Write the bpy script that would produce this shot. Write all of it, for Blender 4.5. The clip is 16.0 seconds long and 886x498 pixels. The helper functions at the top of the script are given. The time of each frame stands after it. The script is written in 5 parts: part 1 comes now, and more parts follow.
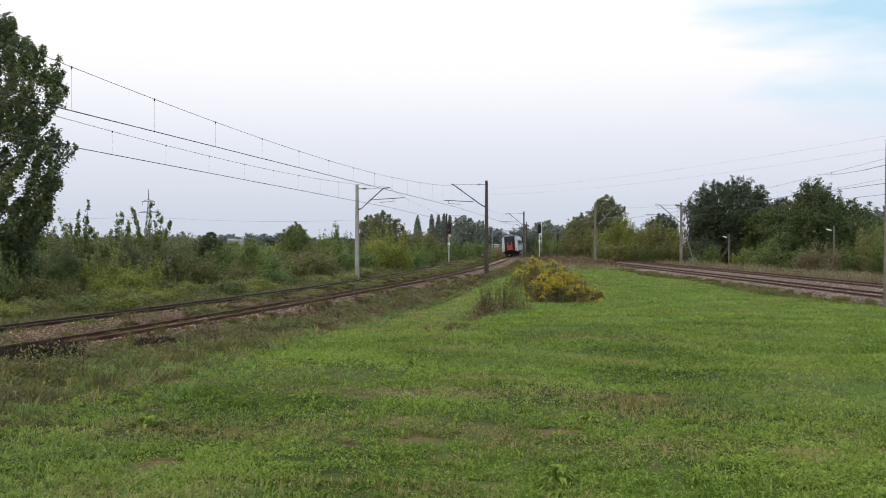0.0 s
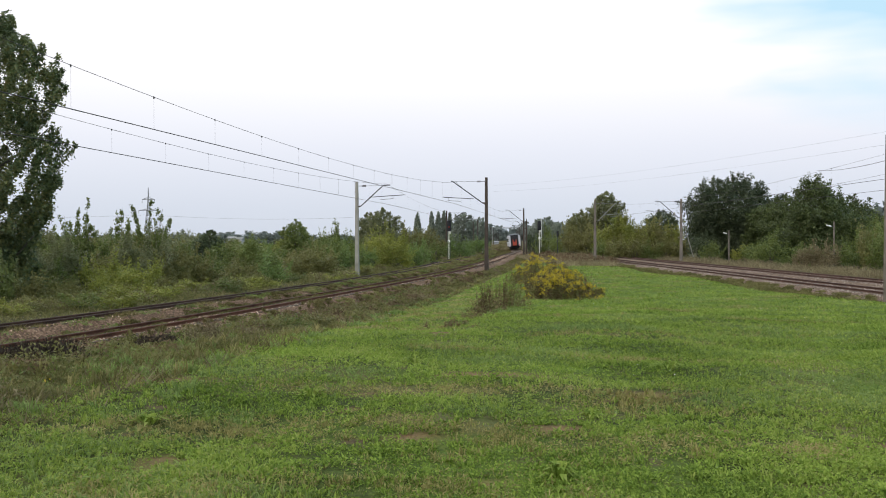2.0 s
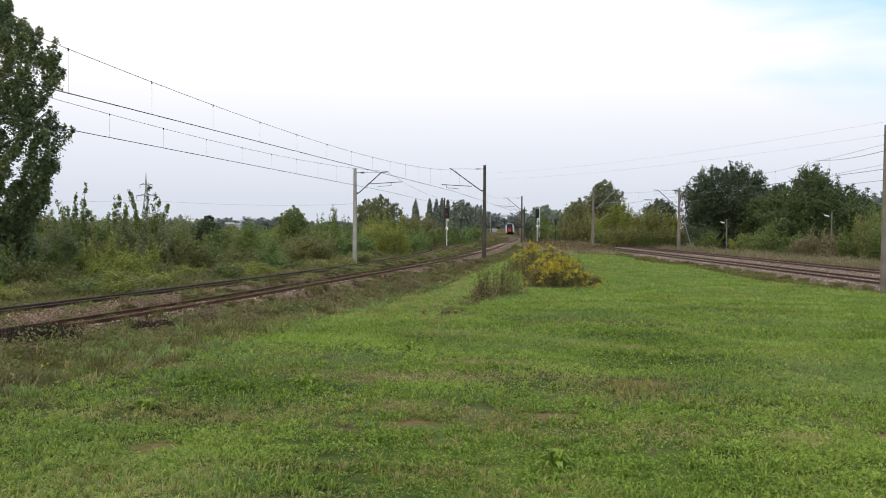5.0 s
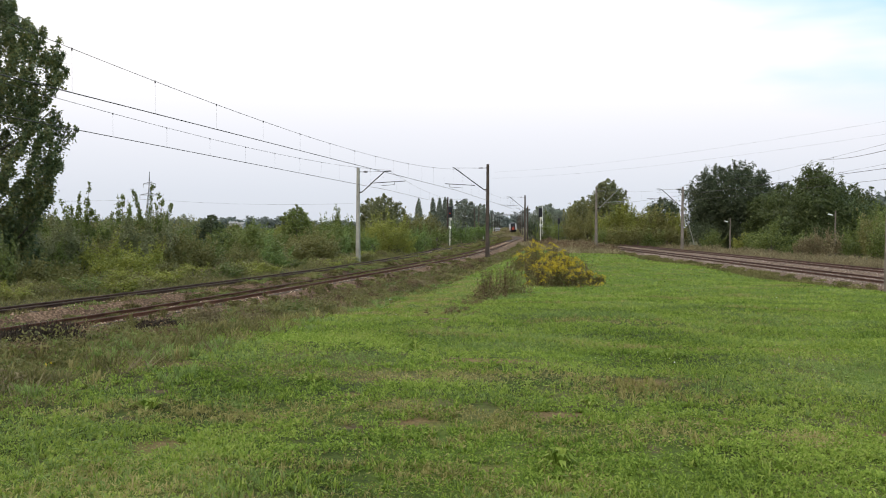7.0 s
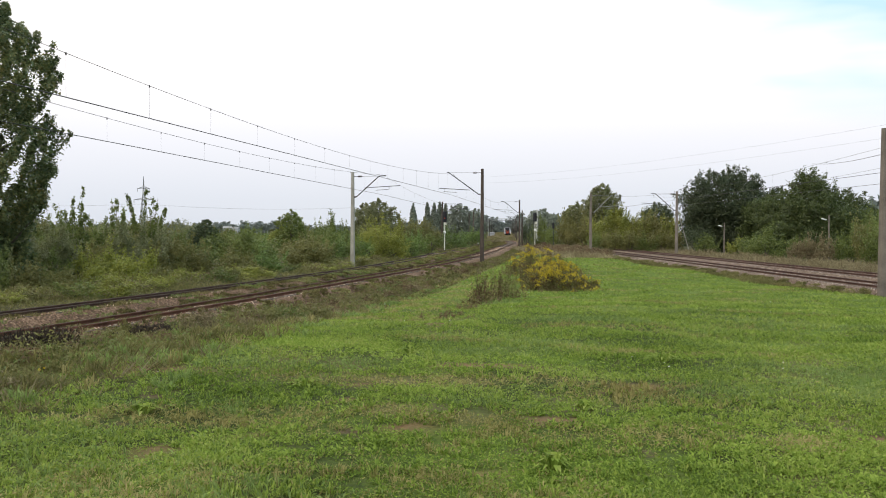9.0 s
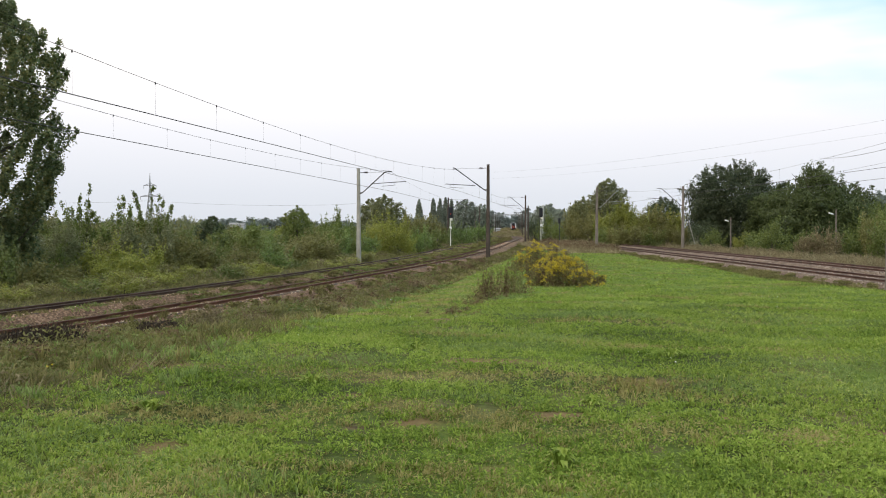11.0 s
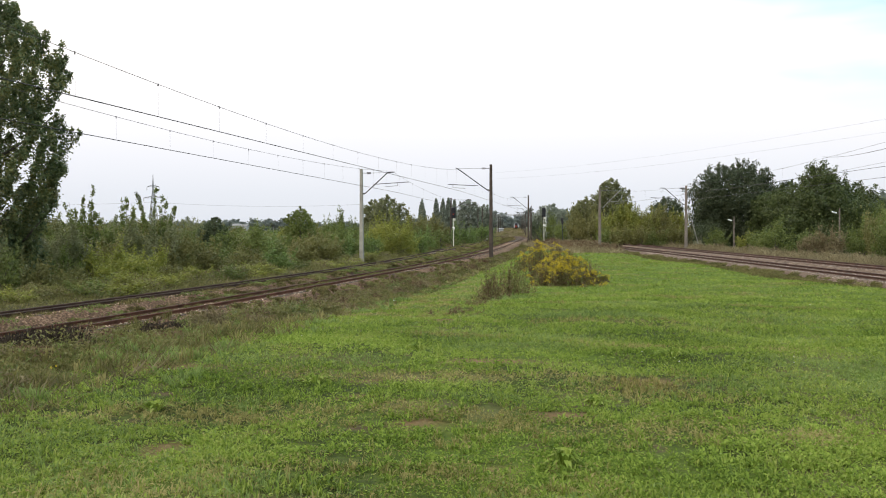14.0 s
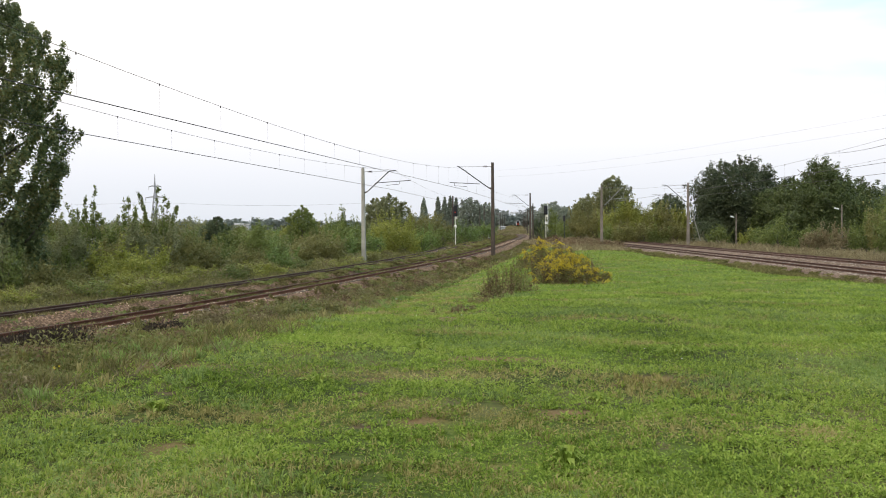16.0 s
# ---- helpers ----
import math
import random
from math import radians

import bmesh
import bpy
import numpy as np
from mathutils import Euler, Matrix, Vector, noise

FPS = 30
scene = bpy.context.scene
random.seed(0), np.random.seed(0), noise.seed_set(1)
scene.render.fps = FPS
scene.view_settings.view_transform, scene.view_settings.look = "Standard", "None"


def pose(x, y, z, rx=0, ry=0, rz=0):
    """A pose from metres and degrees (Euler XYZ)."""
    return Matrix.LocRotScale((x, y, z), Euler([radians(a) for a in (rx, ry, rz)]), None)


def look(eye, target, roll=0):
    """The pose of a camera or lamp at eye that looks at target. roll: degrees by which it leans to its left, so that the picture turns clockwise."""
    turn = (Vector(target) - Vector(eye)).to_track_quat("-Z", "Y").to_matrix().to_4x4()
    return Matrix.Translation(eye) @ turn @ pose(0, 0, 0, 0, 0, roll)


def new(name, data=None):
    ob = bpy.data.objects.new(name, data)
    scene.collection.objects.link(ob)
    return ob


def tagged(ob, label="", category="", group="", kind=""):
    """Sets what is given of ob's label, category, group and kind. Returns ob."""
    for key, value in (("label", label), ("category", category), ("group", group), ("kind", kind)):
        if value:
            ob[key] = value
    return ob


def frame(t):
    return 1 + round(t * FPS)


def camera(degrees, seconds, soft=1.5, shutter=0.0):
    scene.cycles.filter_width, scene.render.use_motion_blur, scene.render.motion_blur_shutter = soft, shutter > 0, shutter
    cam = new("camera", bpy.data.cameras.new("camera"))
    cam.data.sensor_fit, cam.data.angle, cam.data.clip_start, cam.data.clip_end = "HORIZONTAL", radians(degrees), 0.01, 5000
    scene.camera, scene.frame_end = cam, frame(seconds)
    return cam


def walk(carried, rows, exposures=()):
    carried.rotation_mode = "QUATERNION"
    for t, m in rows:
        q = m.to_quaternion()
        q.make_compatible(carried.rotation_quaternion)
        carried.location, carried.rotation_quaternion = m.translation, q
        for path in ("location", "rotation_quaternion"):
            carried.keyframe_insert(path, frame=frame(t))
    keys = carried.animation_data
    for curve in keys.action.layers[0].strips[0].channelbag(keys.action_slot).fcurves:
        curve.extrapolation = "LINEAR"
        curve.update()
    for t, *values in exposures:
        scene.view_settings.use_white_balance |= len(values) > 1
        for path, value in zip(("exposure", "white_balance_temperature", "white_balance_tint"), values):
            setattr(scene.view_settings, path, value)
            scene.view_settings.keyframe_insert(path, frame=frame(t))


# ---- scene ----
cam = camera(52.0, 16.0, soft=1.0)
# The camera stands in a meadow between two railway lines and is held by hand.
TURNS = (
    (0, -0.356, 0.000, 0.000), (0.5, -0.459, -0.034, 0.098), (1, -0.513, 0.041, 0.204), (1.5, -0.510, 0.127, 0.001),
    (2, -0.540, 0.180, -0.002), (2.5, -0.693, 0.100, 0.003), (3, -0.937, 0.228, 0.061), (3.5, -0.845, 0.135, 0.054),
    (4, -1.019, -0.070, -0.120), (6.5, -1.441, -0.337, -0.054), (7, -1.395, -0.190, 0.065), (7.5, -1.187, -0.156, -0.059),
    (8, -1.085, -0.383, -0.287), (8.5, -1.049, -0.112, -0.132), (9, -1.104, -0.169, -0.275), (11.5, -1.475, 0.045, 0.144),
    (12, -1.604, 0.070, -0.007), (12.5, -1.692, 0.054, 0.168), (13, -1.455, 0.213, 0.189), (13.5, -1.335, 0.023, 0.103),
    (14, -1.352, 0.229, 0.286), (14.5, -1.226, 0.182, 0.070), (15, -1.184, 0.379, 0.078), (15.5, -1.450, 0.400, 0.284),
    (16, -1.462, 0.532, 0.406))
EYE = (0.0, 0.0, 2.4)
walk(cam, [(t, pose(*EYE, 90 + pitch, roll, yaw)) for t, pitch, roll, yaw in TURNS],
     exposures=[(0, 0.01, 6500, 10), (1, 0.10, 6520, 10), (1.5, 0.10, 6540, 10), (3, 0.10, 6570, 10), (4, 0.12, 6600, 10), (7, 0.19, 6750, 10), (9, 0.25, 6850, 10),
                (12, 0.24, 6900, 10), (12.5, 0.25, 6910, 10), (14, 0.31, 6930, 10), (16, 0.36, 6950, 10)])

# ---- world and sun: a bright overcast sky that thins to pale blue on one side ----
world = bpy.data.worlds.new("overcast_sky")
scene.world = world
world.use_nodes = True
wn, wl = world.node_tree.nodes, world.node_tree.links
wn.clear()
SUN_TURN, SUN_HEIGHT = radians(205), radians(52)


def wnode(kind, **values):
    n = wn.new(kind)
    for k, v in values.items():
        n.inputs[k].default_value = v
    return n


sky = wn.new("ShaderNodeTexSky")
sky.sky_type, sky.sun_disc, sky.sun_elevation, sky.sun_rotation = "NISHITA", False, SUN_HEIGHT, SUN_TURN
sky.dust_density, sky.ozone_density = 2.0, 1.0
coord = wn.new("ShaderNodeTexCoord")
split = wn.new("ShaderNodeSeparateXYZ")
wl.new(coord.outputs["Generated"], split.inputs[0])
# cloud brightness grows from the horizon to the zenith
rise = wn.new("ShaderNodeValToRGB")
rise.color_ramp.elements[0].position, rise.color_ramp.elements[0].color = 0.0, (0.60, 0.65, 0.74, 1)
rise.color_ramp.elements[1].position, rise.color_ramp.elements[1].color = 1.0, (1.65, 1.65, 1.68, 1)
for at, c in ((0.035, (0.645, 0.695, 0.79, 1)), (0.10, (0.78, 0.81, 0.90, 1)), (0.18, (0.98, 0.98, 1.02, 1))):
    e = rise.color_ramp.elements.new(at)
    e.color = c
wl.new(split.outputs["Z"], rise.inputs["Fac"])
stretch = wn.new("ShaderNodeMapping")
stretch.inputs["Scale"].default_value = (2.0, 2.0, 9.0)
wl.new(coord.outputs["Generated"], stretch.inputs["Vector"])
cloud = wnode("ShaderNodeTexNoise", Scale=1.6, Detail=4.0, Roughness=0.5)
wl.new(stretch.outputs[0], cloud.inputs["Vector"])
# the veil is thinner to the east, higher up
east = wn.new("ShaderNodeMath")
east.operation = "MULTIPLY_ADD"
east.inputs[1].default_value, east.inputs[2].default_value = 1.15, -0.42
wl.new(split.outputs["X"], east.inputs[0])
high = wn.new("ShaderNodeMath")
high.operation = "MULTIPLY_ADD"
high.inputs[1].default_value = 1.1
wl.new(split.outputs["Z"], high.inputs[0])
wl.new(east.outputs[0], high.inputs[2])
thin = wn.new("ShaderNodeMath")
thin.operation = "ADD"
wl.new(high.outputs[0], thin.inputs[0])
wl.new(cloud.outputs["Fac"], thin.inputs[1])
gap = wn.new("ShaderNodeMapRange")
gap.inputs["From Min"].default_value, gap.inputs["From Max"].default_value = 0.60, 0.90
gap.inputs["To Max"].default_value = 0.9
wl.new(thin.outputs[0], gap.inputs["Value"])
blue = wn.new("ShaderNodeMixRGB")
blue.blend_type = "MULTIPLY"
blue.inputs["Fac"].default_value = 1.0
blue.inputs["Color2"].default_value = (0.115, 0.115, 0.115, 1)
wl.new(sky.outputs[0], blue.inputs["Color1"])
lift = wn.new("ShaderNodeMixRGB")
lift.inputs["Fac"].default_value = 0.85
lift.inputs["Color2"].default_value = (0.50, 0.80, 0.98, 1)
wl.new(blue.outputs[0], lift.inputs["Color1"])
blend = wn.new("ShaderNodeMixRGB")
# low haze closes the veil again towards the horizon
haze = wn.new("ShaderNodeMapRange")
haze.inputs["From Min"].default_value, haze.inputs["From Max"].default_value = 0.07, 0.17
wl.new(split.outputs["Z"], haze.inputs["Value"])
open_sky = wn.new("ShaderNodeMath")
open_sky.operation = "MULTIPLY"
wl.new(gap.outputs[0], open_sky.inputs[0])
wl.new(haze.outputs[0], open_sky.inputs[1])
wl.new(open_sky.outputs[0], blend.inputs["Fac"])
wl.new(rise.outputs[0], blend.inputs["Color1"])
wl.new(lift.outputs[0], blend.inputs["Color2"])
back = wnode("ShaderNodeBackground", Strength=1.0)
wl.new(blend.outputs[0], back.inputs["Color"])
wl.new(back.outputs[0], wn.new("ShaderNodeOutputWorld").inputs["Surface"])

sun_data = bpy.data.lights.new("sun", "SUN")
sun_data.energy, sun_data.angle, sun_data.color = 1.15, radians(60), (1.0, 0.97, 0.92)
sun = new("sun", sun_data)
sun.matrix_world = look((0, 0, 60), (-60 * math.sin(SUN_TURN), -60 * math.cos(SUN_TURN), 60 - 60 * math.tan(SUN_HEIGHT)))


# ---- materials ----
def material(name, colors, rough=0.8, metal=0.0, by="noise", scale=3.0, fine=40.0, bump=0.0, translucent=0.0, fine_amount=0.35, spec=0.3):
    """colors run dark to light; by: noise in space, or leaf (each leaf or blade its own shade)."""
    m = bpy.data.materials.new(name)
    m.use_nodes = True
    n, l = m.node_tree.nodes, m.node_tree.links
    p = n["Principled BSDF"]
    p.inputs["Roughness"].default_value, p.inputs["Metallic"].default_value = rough, metal
    p.inputs["Specular IOR Level"].default_value = spec
    ramp = n.new("ShaderNodeValToRGB")
    while len(ramp.color_ramp.elements) < len(colors):
        ramp.color_ramp.elements.new(0.5)
    for i, c in enumerate(colors):
        ramp.color_ramp.elements[i].position = 0.15 + 0.7 * i / max(1, len(colors) - 1)
        ramp.color_ramp.elements[i].color = (*c, 1)
    tc = n.new("ShaderNodeTexCoord")
    big = n.new("ShaderNodeTexNoise")
    big.inputs["Scale"].default_value, big.inputs["Detail"].default_value = scale, 5.0
    l.new(tc.outputs["Object"], big.inputs["Vector"])
    small = n.new("ShaderNodeTexNoise")
    small.inputs["Scale"].default_value, small.inputs["Detail"].default_value = fine, 4.0
    l.new(tc.outputs["Object"], small.inputs["Vector"])
    mix = n.new("ShaderNodeMath")
    mix.operation = "MULTIPLY_ADD"
    mix.inputs[1].default_value = fine_amount if by == "noise" else 0.55
    if by == "noise":
        crisp = n.new("ShaderNodeMapRange")
        crisp.inputs["From Min"].default_value, crisp.inputs["From Max"].default_value = 0.3, 0.7
        l.new(small.outputs["Fac"], crisp.inputs["Value"])
        l.new(crisp.outputs[0], mix.inputs[0])
    else:
        l.new(n.new("ShaderNodeNewGeometry").outputs["Random Per Island"], mix.inputs[0])
    keep = n.new("ShaderNodeMath")
    keep.operation = "MULTIPLY"
    keep.inputs[1].default_value = 1 - mix.inputs[1].default_value
    wide = n.new("ShaderNodeMapRange")
    wide.inputs["From Min"].default_value, wide.inputs["From Max"].default_value = 0.27, 0.73
    l.new(big.outputs["Fac"], wide.inputs["Value"])
    l.new(wide.outputs[0], keep.inputs[0])
    l.new(keep.outputs[0], mix.inputs[2])
    l.new(mix.outputs[0], ramp.inputs["Fac"])
    tint = n.new("ShaderNodeHueSaturation")
    shade = n.new("ShaderNodeMapRange")
    shade.inputs["To Min"].default_value, shade.inputs["To Max"].default_value = 0.88, 1.12
    l.new(n.new("ShaderNodeObjectInfo").outputs["Random"], shade.inputs["Value"])
    l.new(shade.outputs[0], tint.inputs["Value"])
    l.new(ramp.outputs[0], tint.inputs["Color"])
    l.new(tint.outputs[0], p.inputs["Base Color"])
    if bump:
        b = n.new("ShaderNodeBump")
        b.inputs["Strength"].default_value, b.inputs["Distance"].default_value = 1.0, bump
        l.new(small.outputs["Fac"], b.inputs["Height"])
        l.new(b.outputs[0], p.inputs["Normal"])
    if translucent:
        t = n.new("ShaderNodeBsdfTranslucent")
        l.new(tint.outputs[0], t.inputs["Color"])
        s = n.new("ShaderNodeMixShader")
        s.inputs["Fac"].default_value = translucent
        l.new(p.outputs[0], s.inputs[1])
        l.new(t.outputs[0], s.inputs[2])
        l.new(s.outputs[0], n["Material Output"].inputs["Surface"])
    return m


def leafy(name, *colors, rough=0.7, spec=0.12):
    return material(name, colors, rough, by="leaf", scale=0.5, translucent=0.42, spec=spec)


def plain(name, color, rough=0.6, metal=0.0, spread=0.25, scale=2.0, fine=25.0, bump=0.0):
    return material(name, (tuple(c * (1 - spread) for c in color), tuple(c * (1 + spread) for c in color)), rough, metal,
                    scale=scale, fine=fine, bump=bump)


LEAF_POPLAR = leafy("poplar_leaf", (0.074, 0.1, 0.044), (0.138, 0.176, 0.07), (0.28, 0.255, 0.092), rough=0.42, spec=0.5)
LEAF_GREEN = leafy("shrub_leaf_green", (0.0972, 0.124, 0.0324), (0.157, 0.194, 0.0497), (0.227, 0.259, 0.0756), rough=0.5, spec=0.38)
LEAF_YELLOW = leafy("shrub_leaf_yellowish", (0.16, 0.18, 0.036), (0.27, 0.285, 0.058), (0.40, 0.39, 0.085), rough=0.5, spec=0.38)
LEAF_OLIVE = leafy("shrub_leaf_olive", (0.121, 0.121, 0.0378), (0.194, 0.189, 0.0609), (0.284, 0.252, 0.0945), rough=0.5, spec=0.38)
LEAF_DARK = leafy("tree_leaf_dark", (0.0441, 0.0588, 0.0315), (0.0735, 0.0966, 0.0473), (0.126, 0.147, 0.0683), rough=0.5, spec=0.38)
LEAF_TREE = leafy("tree_leaf_green", (0.05, 0.066, 0.024), (0.085, 0.112, 0.036), (0.14, 0.165, 0.055), rough=0.5, spec=0.38)
LEAF_FRESH = leafy("shrub_leaf_fresh", (0.1, 0.148, 0.038), (0.16, 0.23, 0.062), (0.235, 0.305, 0.09), rough=0.5, spec=0.38)
LEAF_DRY = leafy("weed_dry_brown", (0.14, 0.11, 0.06), (0.24, 0.195, 0.11), (0.38, 0.32, 0.19))
LEAF_RUST = leafy("weed_reddish_brown", (0.09, 0.06, 0.036), (0.17, 0.115, 0.067), (0.27, 0.19, 0.112))
LEAF_WITHERED = leafy("weed_withered_dark", (0.036, 0.028, 0.022), (0.066, 0.05, 0.038), (0.115, 0.09, 0.064))
# far foliage: aerial haze is mixed into this leaf colour
LEAF_FAR = leafy("hazed_far_leaf", (0.15, 0.175, 0.16), (0.19, 0.215, 0.195), (0.225, 0.25, 0.22))
LEAF_GREY = leafy("shrub_leaf_grey_green", (0.13, 0.14, 0.0594), (0.194, 0.205, 0.0918), (0.27, 0.275, 0.14), rough=0.5, spec=0.38)
# leaves of trees past 230 m, paled in colour to stand for haze
LEAF_MIDDLE = leafy("hazed_tree_leaf", (0.2, 0.225, 0.178), (0.245, 0.272, 0.215), (0.285, 0.312, 0.25))
GRASS = leafy("meadow_grass", (0.085, 0.13, 0.022), (0.205, 0.285, 0.046), (0.31, 0.385, 0.075), (0.39, 0.415, 0.125))
CLOVER = leafy("clover_leaf", (0.085, 0.138, 0.023), (0.225, 0.32, 0.052), (0.39, 0.49, 0.098))
GRASS_BLUE = leafy("bluish_grass", (0.135, 0.195, 0.058), (0.22, 0.3, 0.086), (0.305, 0.38, 0.125))
GRASS_DRY = leafy("withered_meadow_grass", (0.17, 0.155, 0.05), (0.28, 0.25, 0.09), (0.42, 0.35, 0.16))
VERGE_GREEN = leafy("verge_grass_green", (0.09, 0.115, 0.032), (0.16, 0.19, 0.052), (0.26, 0.28, 0.09))
GRASS_TALL = leafy("rough_grass", (0.07, 0.06, 0.024), (0.135, 0.118, 0.044), (0.25, 0.21, 0.095))
GRASS_BANK = leafy("bank_grass", (0.10, 0.098, 0.036), (0.175, 0.165, 0.06), (0.29, 0.25, 0.11))
FLOWER = leafy("goldenrod_flower", (0.40, 0.30, 0.025), (0.56, 0.43, 0.04), (0.70, 0.57, 0.09))
BARK = plain("bark", (0.10, 0.085, 0.065), 0.9, bump=0.02)
CONCRETE = plain("weathered_concrete", (0.31, 0.295, 0.255), 0.9, scale=1.2, bump=0.004)
MAST_BROWN = plain("rust_stained_concrete", (0.07, 0.053, 0.043), 0.85, scale=1.5, spread=0.4, bump=0.004)
MAST_GREY = plain("grey_brown_concrete", (0.19, 0.16, 0.135), 0.9, scale=1.5, spread=0.35, bump=0.004)
STEEL_LIGHT = plain("pale_galvanised_steel", (0.30, 0.30, 0.29), 0.6, 0.2)
PYLON_STEEL = plain("dull_grey_steel", (0.2, 0.205, 0.21), 0.7, 0.1)
STEEL_DARK = plain("dark_galvanised_steel", (0.07, 0.07, 0.072), 0.6, 0.4)
WIRE = plain("dark_copper_wire", (0.06, 0.055, 0.055), 0.6, 0.3)
INSULATOR = plain("brown_porcelain", (0.06, 0.035, 0.03), 0.25)
RAIL = plain("rusty_rail", (0.135, 0.055, 0.034), 0.9, 0.0, spread=0.4)
RAIL_DARK = plain("dark_brown_rail", (0.09, 0.05, 0.037), 0.9, 0.0, spread=0.4)
RAIL_TOP = plain("worn_rail_head", (0.10, 0.08, 0.068), 0.85, 0.1)
BED_DARK = material("oil_stained_ballast", ((0.032, 0.023, 0.017), (0.078, 0.056, 0.041), (0.17, 0.128, 0.1)), 0.95, scale=1.0, fine=14.0, fine_amount=0.75, bump=0.04, spec=0.1)
SLEEPER = plain("dark_sleeper", (0.12, 0.09, 0.07), 0.9, spread=0.4)
BALLAST = material("ballast_gravel", ((0.06, 0.038, 0.024), (0.15, 0.10, 0.068), (0.33, 0.24, 0.175)), 0.95, scale=1.0, fine=14.0, fine_amount=0.75, bump=0.05)
BALLAST_RUST = material("rust_stained_ballast", ((0.05, 0.026, 0.015), (0.135, 0.074, 0.042), (0.32, 0.20, 0.13)), 0.95, scale=1.0, fine=14.0, fine_amount=0.75, bump=0.05)
STONE_RUST = material("rust_stained_stone", ((0.085, 0.042, 0.024), (0.25, 0.14, 0.085), (0.62, 0.46, 0.345)), 0.95, by="leaf", scale=1.0)
STONE = material("ballast_stone", ((0.11, 0.075, 0.057), (0.25, 0.18, 0.145), (0.46, 0.375, 0.32)), 0.95, by="leaf", scale=1.0)
CREAM = plain("cream_white_paint", (0.62, 0.61, 0.53), 0.55, spread=0.1)
WHITE = plain("white_paint", (0.72, 0.72, 0.70), 0.5, spread=0.06)
GREY_PAINT = plain("light_grey_coach_paint", (0.50, 0.51, 0.54), 0.4, spread=0.1)
ROOF_GREY = plain("grey_coach_roof", (0.26, 0.27, 0.29), 0.6)
BLACK = plain("black_rubber", (0.022, 0.022, 0.025), 0.7)
ORANGE = plain("orange_red_door_paint", (0.36, 0.06, 0.035), 0.55, spread=0.08)
GLASS_DARK = plain("dark_window_glass", (0.03, 0.035, 0.04), 0.08, spread=0.05)
FLY_GREY = plain("grey_chitin", (0.22, 0.21, 0.20), 0.6)
WALL_PALE = plain("pale_render", (0.45, 0.46, 0.48), 0.9, spread=0.08)
ROOF_RED = plain("grey_red_roof", (0.27, 0.26, 0.26), 0.9)


def glow(name, color, strength):
    m = bpy.data.materials.new(name)
    m.use_nodes = True
    p = m.node_tree.nodes["Principled BSDF"]
    p.inputs["Base Color"].default_value = (*color, 1)
    p.inputs["Emission Color"].default_value = (*color, 1)
    p.inputs["Emission Strength"].default_value = strength
    return m


RED_LIGHT = glow("red_signal_light", (0.6, 0.03, 0.02), 0.16)


# ---- mesh helpers ----
def mesh_of(name, verts, faces, mat):
    """A mesh from arrays of places and of faces with equally many corners."""
    verts, faces = np.asarray(verts, np.float32), np.asarray(faces, np.int32)
    me = bpy.data.meshes.new(name)
    me.vertices.add(len(verts))
    me.vertices.foreach_set("co", verts.ravel())
    k = faces.shape[1]
    me.loops.add(faces.size)
    me.loops.foreach_set("vertex_index", faces.ravel())
    me.polygons.add(len(faces))
    me.polygons.foreach_set("loop_start", np.arange(0, faces.size, k, dtype=np.int32))
    me.polygons.foreach_set("loop_total", np.full(len(faces), k, np.int32))
    me.materials.append(mat)
    me.update(calc_edges=True)
    return me


def part(name, data, mat, parent=None, label="", smooth=False):
    """Links a bmesh, or a finished mesh, as one object under a thing or a part."""
    if isinstance(data, bmesh.types.BMesh):
        me = bpy.data.meshes.new(name)
        data.to_mesh(me)
        data.free()
        me.materials.append(mat)
    else:
        me = data
    if smooth:
        me.polygons.foreach_set("use_smooth", np.ones(len(me.polygons), bool))
    ob = new(name, me)
    ob.parent = parent
    return tagged(ob, label)


def thing(name, m, label, category, group="", kind=""):
    ob = new(name)
    ob.empty_display_size = 0.2
    ob.matrix_world = m
    return tagged(ob, label, category, group, kind)


def box(bm, size, centre, bevel=0.0, turn=None):
    made = bmesh.ops.create_cube(bm, size=1.0)["verts"]
    bmesh.ops.scale(bm, vec=size, verts=made)
    if bevel:
        edges = list({e for v in made for e in v.link_edges})
        made = list({v for f in bmesh.ops.bevel(bm, geom=edges, offset=bevel, segments=2, affect="EDGES", profile=0.5)["faces"] for v in f.verts} | {v for v in made if v.is_valid})
    bmesh.ops.transform(bm, matrix=Matrix.Translation(centre) @ (turn or Matrix()), verts=made)
    return bm


def rod(bm, a, b, r, r2=None, sides=8):
    a, b = Vector(a), Vector(b)
    m = Matrix.Translation((a + b) / 2) @ (b - a).to_track_quat("Z", "Y").to_matrix().to_4x4()
    bmesh.ops.create_cone(bm, cap_ends=True, segments=sides, radius1=r, radius2=r if r2 is None else r2, depth=(b - a).length, matrix=m)
    return bm


